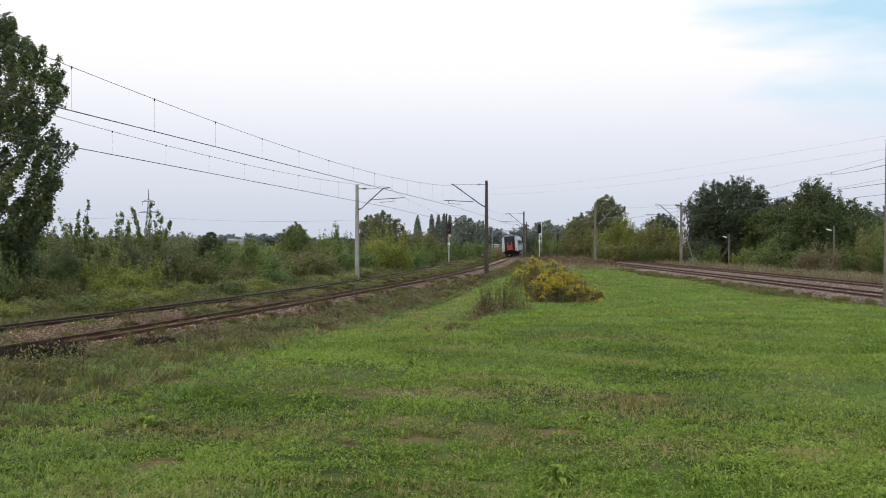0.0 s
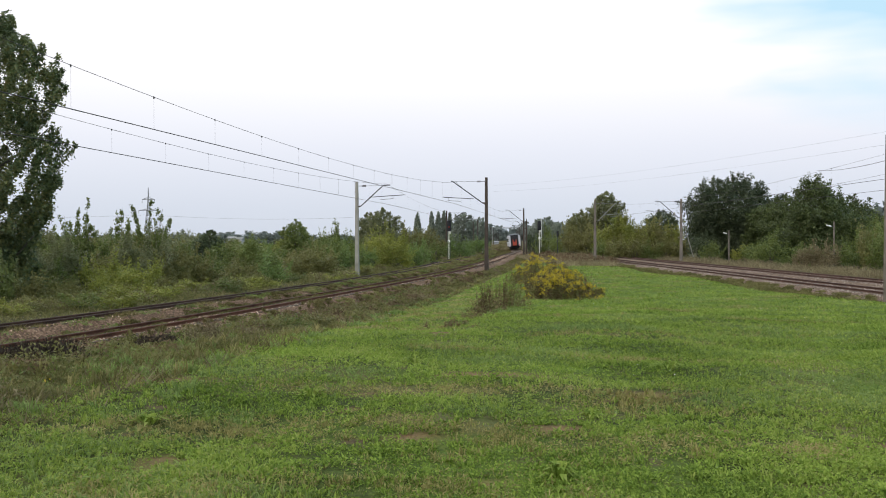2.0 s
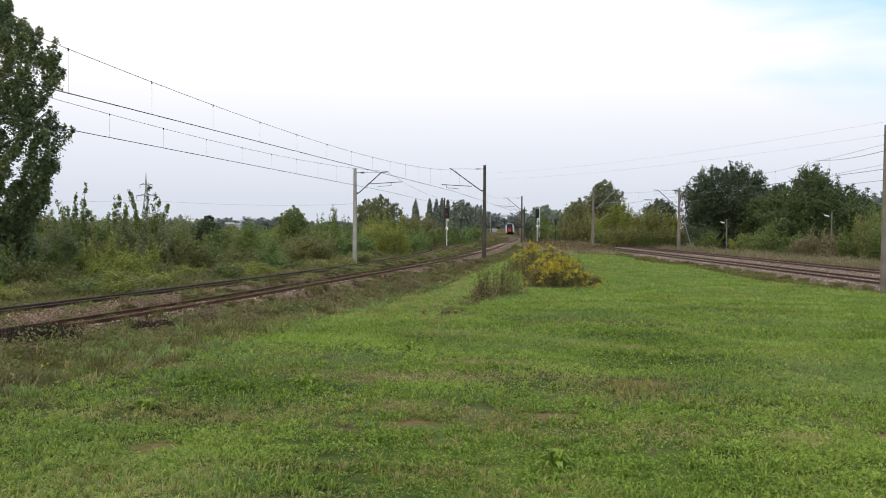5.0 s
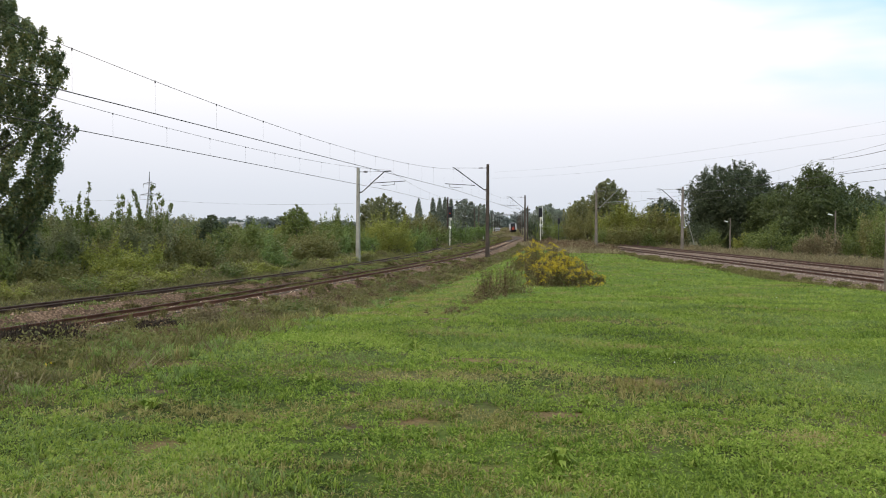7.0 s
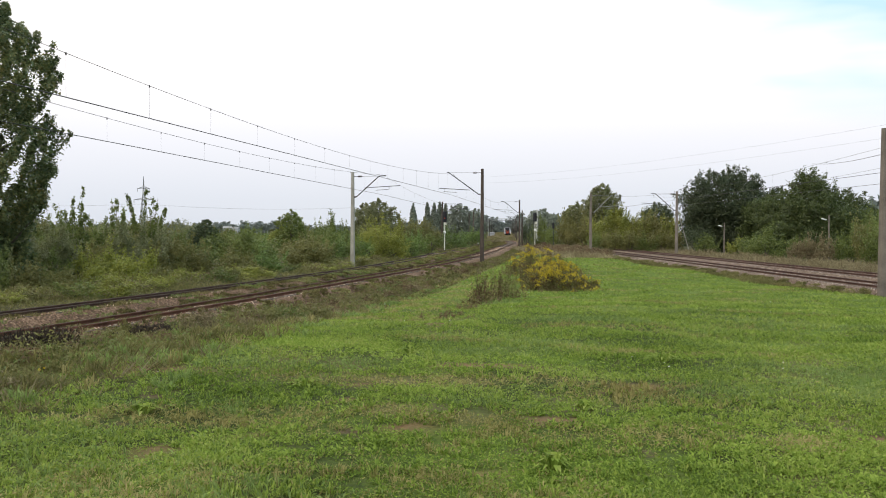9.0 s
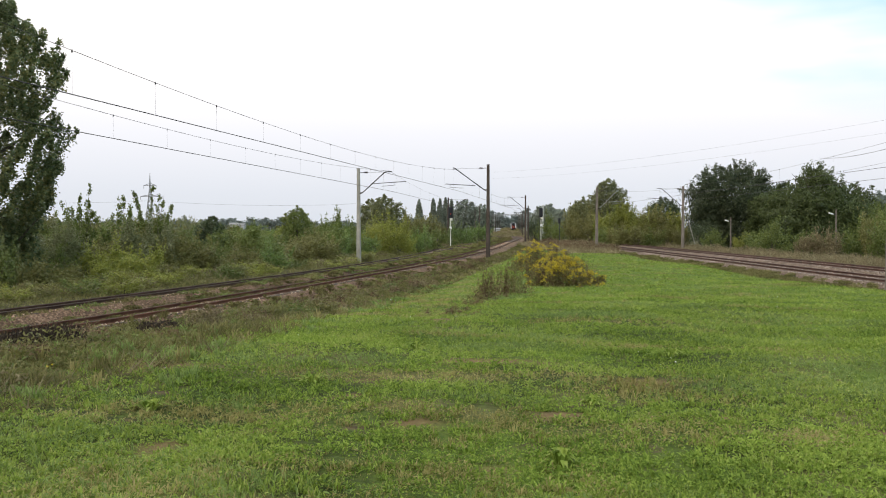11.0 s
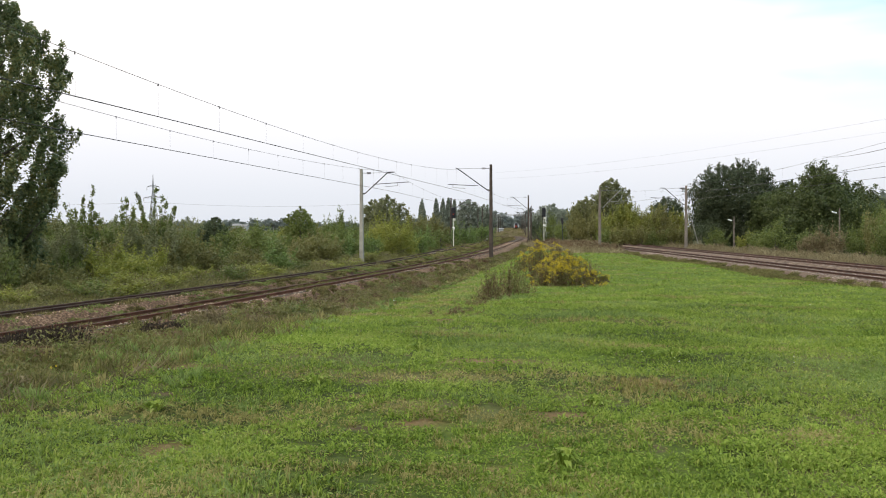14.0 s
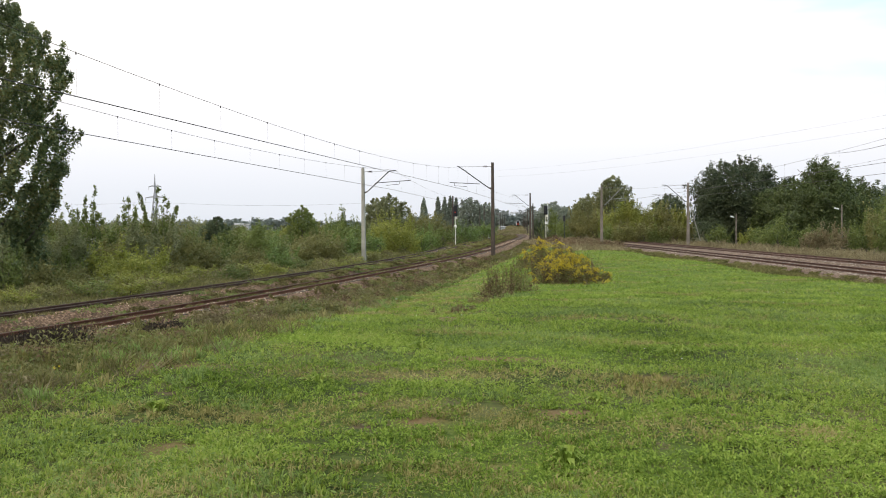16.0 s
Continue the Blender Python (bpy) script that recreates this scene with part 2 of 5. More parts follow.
def tube(points, radii, sides=6):
    """Places and quads of a tube along points."""
    points = np.asarray(points, float)
    radii = np.broadcast_to(np.asarray(radii, float), len(points))
    way = np.gradient(points, axis=0)
    way /= np.linalg.norm(way, axis=1)[:, None]
    up = np.where(np.abs(way[:, 2:3]) > 0.9, (1.0, 0, 0), (0, 0, 1.0))
    u = np.cross(way, up)
    u /= np.linalg.norm(u, axis=1)[:, None]
    v = np.cross(u, way)
    a = np.arange(sides) * 2 * np.pi / sides
    ring = u[:, None] * np.cos(a)[None, :, None] + v[:, None] * np.sin(a)[None, :, None]
    verts = (points[:, None] + ring * radii[:, None, None]).reshape(-1, 3)
    i, j = np.meshgrid(np.arange(len(points) - 1), np.arange(sides), indexing="ij")
    n = (j + 1) % sides
    faces = np.stack((i * sides + j, i * sides + n, (i + 1) * sides + n, (i + 1) * sides + j), -1).reshape(-1, 4)
    return verts, faces


def joined(pieces):
    verts, faces, at = [], [], 0
    for v, f in pieces:
        verts.append(v)
        faces.append(np.asarray(f) + at)
        at += len(v)
    return np.concatenate(verts), np.concatenate(faces)


def smooth(a, b, x):
    t = np.clip((np.asarray(x, float) - a) / (b - a), 0, 1)
    return t * t * (3 - 2 * t)


def patches(x, y, size, seed):
    """Smooth random values from 0 to 1 over the plan, in patches of that size."""
    grid = np.random.default_rng(seed).uniform(0, 1, (256, 256))
    u, v = np.asarray(x, float) / size + 128, np.asarray(y, float) / size + 64
    i, j = np.floor(u).astype(int), np.floor(v).astype(int)
    a, b = u - i, v - j
    a, b = a * a * (3 - 2 * a), b * b * (3 - 2 * b)
    i0, i1, j0, j1 = i % 256, (i + 1) % 256, j % 256, (j + 1) % 256
    return (grid[i0, j0] * (1 - a) + grid[i1, j0] * a) * (1 - b) + (grid[i0, j1] * (1 - a) + grid[i1, j1] * a) * b


# ---- the plan: four tracks; y runs away from the camera, rail tops lie at z = 0 ----
def near_track(y):
    return 0.55 + 0.0749 * y - 18.06 * np.exp(-y / 60) + 0.62 * (1 - smooth(20, 46, y)) + 1.2 * np.exp(-((y - 203) / 38) ** 2)


def far_track(y):
    return 0.55 + 0.0749 * y - 18.06 * np.exp(-y / 60) - 3.6 - 1.9 * smooth(55, 125, y)


def field_track(y):
    return 20.8 + 0.0009 * np.maximum(0, y - 140) ** 2 * (y < 220) + (5.76 + 0.144 * (y - 220)) * (y >= 220)


def outer_track(y):
    return field_track(y) + 4.7


TRACKS = ((near_track, 8, 640), (far_track, 8, 640), (field_track, 12, 260), (outer_track, 12, 260))


def rail_z(y):
    return 0.0052 * np.clip(np.asarray(y, float) - 320, 0, 330)


def ground_z(x, y):
    x, y = np.broadcast_arrays(np.asarray(x, float), np.asarray(y, float))
    yy = np.clip(y, 0, 700)
    z = 0.8 - 0.95 * smooth(4, 42, y) - 0.25 * smooth(60, 150, y)
    left = far_track(yy) - x
    z = z + (-1.0 - z) * smooth(2.5, 12, left)
    right = x - outer_track(np.minimum(yy, 250))
    z = z + (-0.7 - z) * smooth(3, 14, right)
    swell = 0.10 * np.sin(x * 0.31 + 0.4 * np.sin(y * 0.23)) * np.sin(y * 0.27 + 1.3) + 0.035 * np.sin(x * 1.7 + y * 0.6) * np.sin(y * 1.3 - x * 0.5)
    z = z + swell * np.where(np.abs(x) + np.abs(y) < 160, 1, 0)
    z = z - 0.13 * smooth(-0.3, 0.3, y - 15.0 - 0.3 * (x - 6)) * smooth(4.0, 6.0, x) * (1 - smooth(20, 30, y))  # a low bank
    for line, a, b in TRACKS:
        d = np.abs(x - line(yy))
        z = z + (-0.45 - z) * (1 - smooth(1.9, 8.0 if line in (near_track, far_track) else 5.0, d)) * np.where((y > a - 8) & (y < b), 1, 0)
    return z + rail_z(y)


def surface_z(x, y):
    """The ground, or the ballast where it lies higher."""
    z = ground_z(x, y)
    for k, (line, a, b) in enumerate(TRACKS):
        d = x - line(np.clip(y, 0, 640))
        bed = np.where(np.abs(d) < 1.4, -0.14, -0.16 - (np.abs(d) - 1.4) * 0.67) + d * (0.072 if k < 2 else 0) + rail_z(y)
        z = np.where(np.abs(d) < 2.1, np.maximum(z, bed), z)
    return z


def verge_edge(y):
    """How far from the near track the rough verge reaches."""
    return np.interp(y, (0, 8, 14, 20, 32, 62, 100), (10.6, 10.0, 8.8, 7.2, 5.5, 3.7, 3.2))


def nearest_track(x, y):
    """Distance to the nearest track; the field tracks count farther, for their verge is narrow."""
    return np.min([np.abs(x - line(np.clip(y, 0, 640))) + (verge_edge(y) - 3.3) * (k > 1) for k, (line, a, b) in enumerate(TRACKS)], axis=0)


# small bare or straw-coloured spots in the meadow: x, y, half-length, half-width
SPOTS = ((2.15, 10.0, 0.42, 0.30), (-2.0, 6.6, 0.22, 0.12), (2.4, 7.7, 0.16, 0.08), (-0.2, 7.4, 0.26, 0.12), (-0.95, 8.8, 0.16, 0.08), (-0.9, 9.9, 0.25, 0.12),
         (0.35, 6.1, 0.22, 0.10), (3.5, 7.2, 0.28, 0.12), (-1.5, 7.3, 0.16, 0.09), (0.6, 11.5, 0.9, 0.22), (-0.1, 18.5, 0.5, 0.5), (-3.4, 10.5, 0.6, 0.25), (1.0, 7.9, 0.3, 0.15))


def bare_ground(x, y):
    v = np.zeros(np.broadcast(x, y).shape)
    for sx, sy, a, b in SPOTS:
        d = np.hypot((x - sx) / a, (y - sy) / b / 1.6) + 0.35 * np.sin(x * 17 + y * 5) * np.sin(y * 13 - x * 7)
        v = np.maximum(v, (1 - smooth(0.25, 1.3, d)) * 0.85)
    return v


# ---- ground ----
def build_ground():
    xs = np.concatenate((-np.geomspace(4000, 62, 26), np.arange(-60, -12, 0.9), np.arange(-12, 12, 0.3), np.arange(12, 60.1, 0.9), np.geomspace(62, 4000, 26)))
    ys = np.concatenate((-np.geomspace(600, 12, 10), np.arange(-10, 2, 0.6), np.arange(2, 18, 0.25), np.arange(18, 70, 0.8), np.arange(70, 220, 2.0), np.geomspace(220, 4500, 40)))
    gx, gy = np.meshgrid(xs, ys)
    gz = ground_z(gx, gy)
    i, j = np.meshgrid(np.arange(len(ys) - 1), np.arange(len(xs) - 1), indexing="ij")
    w = len(xs)
    faces = np.stack((i * w + j, i * w + j + 1, (i + 1) * w + j + 1, (i + 1) * w + j), -1).reshape(-1, 4)
    m = bpy.data.materials.new("meadow_soil")
    m.use_nodes = True
    n, l = m.node_tree.nodes, m.node_tree.links
    p = n["Principled BSDF"]
    p.inputs["Roughness"].default_value, p.inputs["Specular IOR Level"].default_value = 0.95, 0.1
    tc = n.new("ShaderNodeTexCoord")

    def spread(scale, lo, hi, detail=5.0):
        a = n.new("ShaderNodeTexNoise")
        a.inputs["Scale"].default_value, a.inputs["Detail"].default_value = scale, detail
        l.new(tc.outputs["Object"], a.inputs["Vector"])
        b = n.new("ShaderNodeMapRange")
        b.inputs["From Min"].default_value, b.inputs["From Max"].default_value = lo, hi
        l.new(a.outputs["Fac"], b.inputs["Value"])
        return b.outputs[0]

    def over(fac, below, color):
        a = n.new("ShaderNodeMixRGB")
        l.new(fac, a.inputs["Fac"])
        a.inputs["Color2"].default_value = (*color, 1)
        if isinstance(below, tuple):
            a.inputs["Color1"].default_value = (*below, 1)
        else:
            l.new(below, a.inputs["Color1"])
        return a.outputs[0]

    # base soil tones darkened to carry the shade between grass clumps
    c = over(spread(11.0, 0.35, 0.65), (0.034, 0.042, 0.014), (0.085, 0.11, 0.024))
    c = over(spread(0.22, 0.48, 0.62), c, (0.13, 0.185, 0.032))
    c = over(spread(0.6, 0.52, 0.68), c, (0.15, 0.135, 0.055))
    c = over(spread(2.2, 0.62, 0.72), c, (0.13, 0.095, 0.055))
    distance = n.new("ShaderNodeAttribute")
    distance.attribute_name = "sward"
    c = over(distance.outputs["Fac"], c, (0.125, 0.18, 0.032))
    bare = n.new("ShaderNodeAttribute")
    bare.attribute_name = "bare"
    c = over(bare.outputs["Fac"], c, (0.26, 0.145, 0.085))
    weeds = n.new("ShaderNodeAttribute")
    weeds.attribute_name = "rough"
    c = over(weeds.outputs["Fac"], c, (0.085, 0.075, 0.036))
    l.new(c, p.inputs["Base Color"])
    b = n.new("ShaderNodeBump")
    b.inputs["Strength"].default_value, b.inputs["Distance"].default_value = 0.8, 0.06
    l.new(spread(14.0, 0.3, 0.7), b.inputs["Height"])
    l.new(b.outputs[0], p.inputs["Normal"])
    me = mesh_of("ground", np.stack((gx, gy, gz), -1).reshape(-1, 3), faces, m)
    rough = me.attributes.new("rough", "FLOAT", "POINT")
    worn = me.attributes.new("bare", "FLOAT", "POINT")
    worn.data.foreach_set("value", bare_ground(gx, gy).astype(np.float32).ravel())
    sward = me.attributes.new("sward", "FLOAT", "POINT")  # closed turf where the meadow is mown less
    sward.data.foreach_set("value", (smooth(14, 34, gy) * (0.55 + 0.4 * patches(gx, gy, 3.0, 3))).astype(np.float32).ravel())
    d = nearest_track(gx, gy)
    edge = verge_edge(gy) + 0.7 * np.sin(gy * 0.35) + 0.4 * np.sin(gy * 1.3 + gx) - 0.3
    v = 1 - smooth(edge - 1.2, edge + 1.0, d)
    v = np.maximum(v, smooth(0.5, 3, far_track(np.clip(gy, 0, 640)) - gx))
    v = np.maximum(v, smooth(95, 135, gy))
    v = np.maximum(v, smooth(2, 4, gx - outer_track(np.clip(gy, 0, 250))))
    rough.data.foreach_set("value", v.astype(np.float32).ravel())
    tagged(part("ground", me, m, smooth=True), "green mown meadow sloping down to the railway tracks", "ground", kind="structure")


build_ground()


# ---- railway ----
def rail_profile():
    return ((-0.075, -0.17), (0.075, -0.17), (0.075, -0.155), (0.012, -0.13), (0.012, -0.045), (0.036, -0.03), (0.036, -0.004),
            (0.028, 0.0), (-0.028, 0.0), (-0.036, -0.004), (-0.036, -0.03), (-0.012, -0.045), (-0.012, -0.13), (-0.075, -0.155))


def along(line, a, b, offset=0.0):
    y = np.concatenate((np.arange(a, min(b, 160), 1.5), np.arange(160, b + 1, 6.0))) if b > 160 else np.arange(a, b + 1, 1.5)
    x = line(y)
    s = np.gradient(x, y)
    n = np.stack((np.ones_like(s), -s), -1) / np.sqrt(1 + s * s)[:, None]
    return np.stack((x + n[:, 0] * offset, y + n[:, 1] * offset, rail_z(y)), -1), n


def sweep(line, a, b, offset, profile, cant=0.0):
    c, n = along(line, a, b, offset)
    pr = np.asarray(profile)
    k = len(pr)
    verts = np.empty((len(c), k, 3))
    verts[:, :, :2] = c[:, None, :2] + n[:, None, :] * pr[None, :, 0:1]
    verts[:, :, 2] = c[:, None, 2] + pr[None, :, 1] + (offset + pr[None, :, 0]) * cant
    i, j = np.meshgrid(np.arange(len(c) - 1), np.arange(k), indexing="ij")
    m = (j + 1) % k
    faces = np.stack((i * k + j, (i + 1) * k + j, (i + 1) * k + m, i * k + m), -1).reshape(-1, 4)
    return verts.reshape(-1, 3), faces


SLEEPER_MESH = None
CANT = 0.072  # the curve is banked


def build_track(line, a, b, near_a, near_b, label, cant=0.0):
    global SLEEPER_MESH
    gravel = BALLAST_RUST if cant else BALLAST
    bed = part("ballast_bed", mesh_of("ballast_bed", *sweep(line, a, b, 0, ((-2.0, -0.8), (-1.85, -0.5), (-1.4, -0.16), (-1.2, -0.14), (1.2, -0.14), (1.4, -0.16), (1.95, -0.53), (2.1, -0.85)), cant), gravel), gravel)
    tagged(bed, "grey-pink crushed stone ballast under the track", "ballast", kind="structure")
    track = thing("railway_track", Matrix(), label, "railway track", "railway tracks")
    part("stained_ballast", mesh_of("stained_ballast", *sweep(line, a, b, 0, ((-1.15, -0.15), (1.15, -0.15), (1.0, -0.13), (-1.0, -0.13)), cant), BED_DARK), BED_DARK, track, "dark oil-stained stones between the rails")
    for side in (-0.7535, 0.7535):
        steel = RAIL if line is near_track else RAIL_DARK
        part("rail", mesh_of("rail", *sweep(line, a, b, side, rail_profile(), cant), steel), steel, track)
        part("rail_head", mesh_of("rail_head", *sweep(line, a, b, side, ((-0.027, -0.002), (0.027, -0.002), (0.024, 0.003), (-0.024, 0.003)), cant), RAIL_TOP), RAIL_TOP, track, "worn bright running surface")
    if SLEEPER_MESH is None:
        ob = part("sleeper", box(bmesh.new(), (2.5, 0.25, 0.16), (0, 0, -0.245)), SLEEPER)
        SLEEPER_MESH = ob.data
        bpy.data.objects.remove(ob)
    for y in np.arange(near_a, near_b, 0.62):
        ob = new("sleeper", SLEEPER_MESH)
        ob.parent = track
        s = float(line(y + 0.1) - line(y - 0.1)) / 0.2
        ob.matrix_local = pose(float(line(y)), y, float(rail_z(y)) + 0.045, 0, -math.degrees(math.atan(cant)), -math.degrees(math.atan(s)))
    return track


build_track(near_track, 8, 640, 16, 110, "single railway track with rusty rails on weedy stone ballast", CANT)
build_track(far_track, 8, 640, 18, 110, "parallel railway track with rusty rails on stone ballast", CANT)
build_track(field_track, 12, 260, 32, 110, "railway track with rusty brown rails beyond the meadow")
build_track(outer_track, 12, 260, 40, 110, "second rusty railway track beyond the meadow")


def build_stones(line, a, b, count, seed, cant=0.0):
    rng = np.random.default_rng(seed)
    y = rng.uniform(a, b, count) ** 1.0
    d = rng.uniform(-1.95, 1.95, count)
    d = np.where((d > 1.0) & (rng.uniform(0, 1, count) < 0.85), -d, d)
    z = np.where(np.abs(d) < 1.4, -0.135, -0.155 - (np.abs(d) - 1.4) * 0.67) + d * cant
    size = rng.uniform(0.02, 0.055, count)
    base = np.array(((1, 0, 0), (-0.4, 0.9, 0), (-0.5, -0.8, 0), (0.1, 0.1, 0.9)))
    turn = rng.uniform(0, 6.28, count)
    c, s = np.cos(turn), np.sin(turn)
    v = np.empty((count, 4, 3))
    v[:, :, 0] = base[None, :, 0] * c[:, None] - base[None, :, 1] * s[:, None]
    v[:, :, 1] = base[None, :, 0] * s[:, None] + base[None, :, 1] * c[:, None]
    v[:, :, 2] = base[None, :, 2]
    v = v * size[:, None, None] + np.stack((line(y) + d, y, z), -1)[:, None]
    f = (np.arange(count)[:, None, None] * 4 + np.array(((0, 1, 3), (1, 2, 3), (2, 0, 3)))[None]).reshape(-1, 3)
    stone = STONE_RUST if cant else STONE
    tagged(part("loose_stones", mesh_of("loose_stones", v.reshape(-1, 3), f, stone), stone), "loose grey and pinkish ballast stones between the rails", "stones", kind="stuff")


build_stones(near_track, 16, 60, 7000, 1, CANT)
build_stones(far_track, 18, 60, 9000, 2, CANT)
build_stones(near_track, 16, 32, 5000, 5, CANT)
build_stones(far_track, 18, 36, 8000, 6, CANT)
build_stones(near_track, 60, 150, 7000, 7, CANT)
build_stones(far_track, 60, 150, 5000, 8, CANT)
build_stones(field_track, 34, 90, 7000, 3)
build_stones(outer_track, 40, 90, 5000, 4)


# ---- overhead line ----
def build_mast(x, y, turn, reach, height, mat, label, z=None, arm_z=5.3, arm=True, reg=0.75, steel=None, flat=0.35):
    """A catenary mast; its arm reaches along local +x over the track."""
    z0 = float(ground_z(x, y)) - 0.3 if z is None else z
    mast = thing("catenary_mast", pose(x, y, z0, 0, 0, turn), label, "catenary mast", "catenary masts")
    h = height - z0
    bm = bmesh.new()
    made = bmesh.ops.create_cube(bm, size=1.0)["verts"]
    for v in made:
        w = 0.34 if v.co.z < 0 else 0.21
        v.co = Vector((v.co.x * w, v.co.y * w, (v.co.z + 0.5) * h))
    bmesh.ops.bevel(bm, geom=[e for e in bm.edges if abs(e.verts[0].co.z - e.verts[1].co.z) > 1], offset=0.03, segments=1, affect="EDGES")
    part("post", bm, mat, mast)
    if not arm:
        return mast
    steel = steel or STEEL_DARK
    a, top = arm_z - z0, height - z0 - 0.32
    part("bracket", rod(bmesh.new(), (0.1, 0, a), (0.32, 0, a + 0.03), 0.055), INSULATOR, mast, "brown strut insulator")
    bm = rod(bmesh.new(), (0.32, 0, a + 0.03), (reach - flat, 0, top + 0.02), 0.042)
    rod(bm, (reach - flat, 0, top + 0.02), (reach + 0.2, 0, top + 0.05), 0.042)
    part("cantilever", bm, steel, mast)
    bm = rod(bmesh.new(), (0.1, 0, top), (0.5, 0, top), 0.022)
    rod(bm, (0.75, 0, top), (reach - flat, 0, top + 0.02), 0.011)
    part("tie_rod", bm, steel, mast)
    bm = bmesh.new()
    for k in range(4):
        rod(bm, (0.47 + k * 0.08, 0, top), (0.51 + k * 0.08, 0, top), 0.075, sides=10)
    part("insulator", bm, INSULATOR, mast)
    r = a + reg
    bm = rod(bmesh.new(), (0.32 + (reach - 0.67) * 0.36, 0, r - 0.02), (reach + (1.35 if flat > 0.2 else 0.85), 0, r + 0.14), 0.028)
    rod(bm, (reach - 0.6, 0, r - 0.22), (reach + 0.45, 0, r - 0.14), 0.016)
    rod(bm, (reach + 0.45, 0, r - 0.14), (reach + 0.45, 0, r + 0.11), 0.016)
    part("registration_arm", bm, steel, mast)
    return mast


build_mast(-6.81, 72.0, -10, 2.5, 7.05, CONCRETE, "pale grey tapered concrete mast with a steel cantilever arm", arm_z=5.1)
build_mast(3.64, 76.0, 170, 2.78, 7.65, MAST_BROWN, "dark brown tapered mast with a steel cantilever arm", arm_z=5.5, reg=0.4, flat=-0.05)
build_mast(13.17, 148.0, 172, 2.8, 7.6, MAST_BROWN, "distant dark mast with a cantilever arm beside the curve", arm_z=5.5, reg=0.4)
build_mast(0.59, 147.0, -9, 3.0, 7.2, MAST_BROWN, "distant dark mast with a cantilever arm behind a signal", arm_z=5.3)
build_mast(17.92, 36.5, 8, 2.7, 6.6, MAST_GREY, "tall brown weathered mast beside the field track", arm=False)
build_mast(17.91, 107.0, 0, 2.4, 7.0, MAST_GREY, "grey-brown mast with a cantilever at the meadow's far edge", arm_z=4.6, steel=STEEL_LIGHT, flat=0.0)
build_mast(28.58, 109.0, 180, 2.9, 7.3, MAST_GREY, "grey concrete mast with a cantilever in front of trees", arm_z=5.0)
for px_y, off in ((225, 2.8), (290, 2.8), (350, 2.8), (415, 2.8), (480, 2.8), (560, 2.8)):
    build_mast(float(near_track(px_y)) + off, px_y, 174, 2.6, 7.4 + float(rail_z(px_y)), MAST_BROWN, "far dark catenary mast beside the curving track", arm_z=5.3 + float(rail_z(px_y)))
    build_mast(float(far_track(px_y)) - off, px_y + 2, -6, 2.6, 7.4 + float(rail_z(px_y)), MAST_BROWN, "far dark catenary mast beside the curving track", arm_z=5.3 + float(rail_z(px_y)))


def build_gantry(x, y, width, top):
    """A light portal across the far station tracks."""
    z0 = float(ground_z(x, y)) - 0.2
    g = thing("station_gantry", pose(x, y, z0), "far grey steel gantry across the station tracks", "gantry", "station gantries")
    h = top - z0
    for s in (-0.5, 0.5):
        part("post", box(bmesh.new(), (0.28, 0.28, h), (s * width, 0, h / 2), 0.03), STEEL_LIGHT, g)
    bm = rod(bmesh.new(), (-width / 2, 0, h), (width / 2, 0, h), 0.07, sides=5)
    rod(bm, (-width / 2, 0, h - 0.8), (width / 2, 0, h - 0.8), 0.07, sides=5)
    for k in range(8):
        a, b = -width / 2 + width * k / 8, -width / 2 + width * (k + 1) / 8
        rod(bm, (a, 0, h - 0.8 * (k % 2)), (b, 0, h - 0.8 * ((k + 1) % 2)), 0.05, sides=4)
    part("beam", bm, STEEL_LIGHT, g)


build_gantry(33.0, 430.0, 19.0, 8.6)
build_gantry(36.0, 520.0, 22.0, 9.6)


def build_wire_run(name_label, a, b, contact, top, sag, droppers, fine=1.0, contact_end=None):
    """One span from a to b (x, y on the plan): messenger that sags, level contact wire and droppers."""
    run = thing("overhead_wire", Matrix(), name_label, "overhead wire", "overhead wires")
    contact_end = contact if contact_end is None else contact_end
    t = np.linspace(0, 1, 33)
    xy = np.stack((a[0] + (b[0] - a[0]) * t, a[1] + (b[1] - a[1]) * t), -1)
    lift = rail_z(xy[:, 1])
    low = np.concatenate((xy, (contact + (contact_end - contact) * t + lift)[:, None]), 1)
    up = np.concatenate((xy, (top - sag * (1 - (2 * t - 1) ** 2) + lift)[:, None]), 1)
    part("contact_wire", mesh_of("contact_wire", *tube(low, 0.013 * fine, 4), WIRE), WIRE, run)
    part("messenger_wire", mesh_of("messenger_wire", *tube(up, 0.0075 * fine, 4), WIRE), WIRE, run)
    for k in range(droppers):
        s = (k + 0.5) / droppers
        p = np.array([np.interp(s, t, up[:, i]) for i in range(3)])
        q = np.array([np.interp(s, t, low[:, i]) for i in range(3)])
        part("dropper", mesh_of("dropper", *tube((p, q), 0.0022 * fine, 4), WIRE), WIRE, run)
        part("dropper_clamp", rod(bmesh.new(), p - (0, 0, 0.05), p + (0, 0, 0.02), 0.018, sides=6), WIRE, run)
    return run


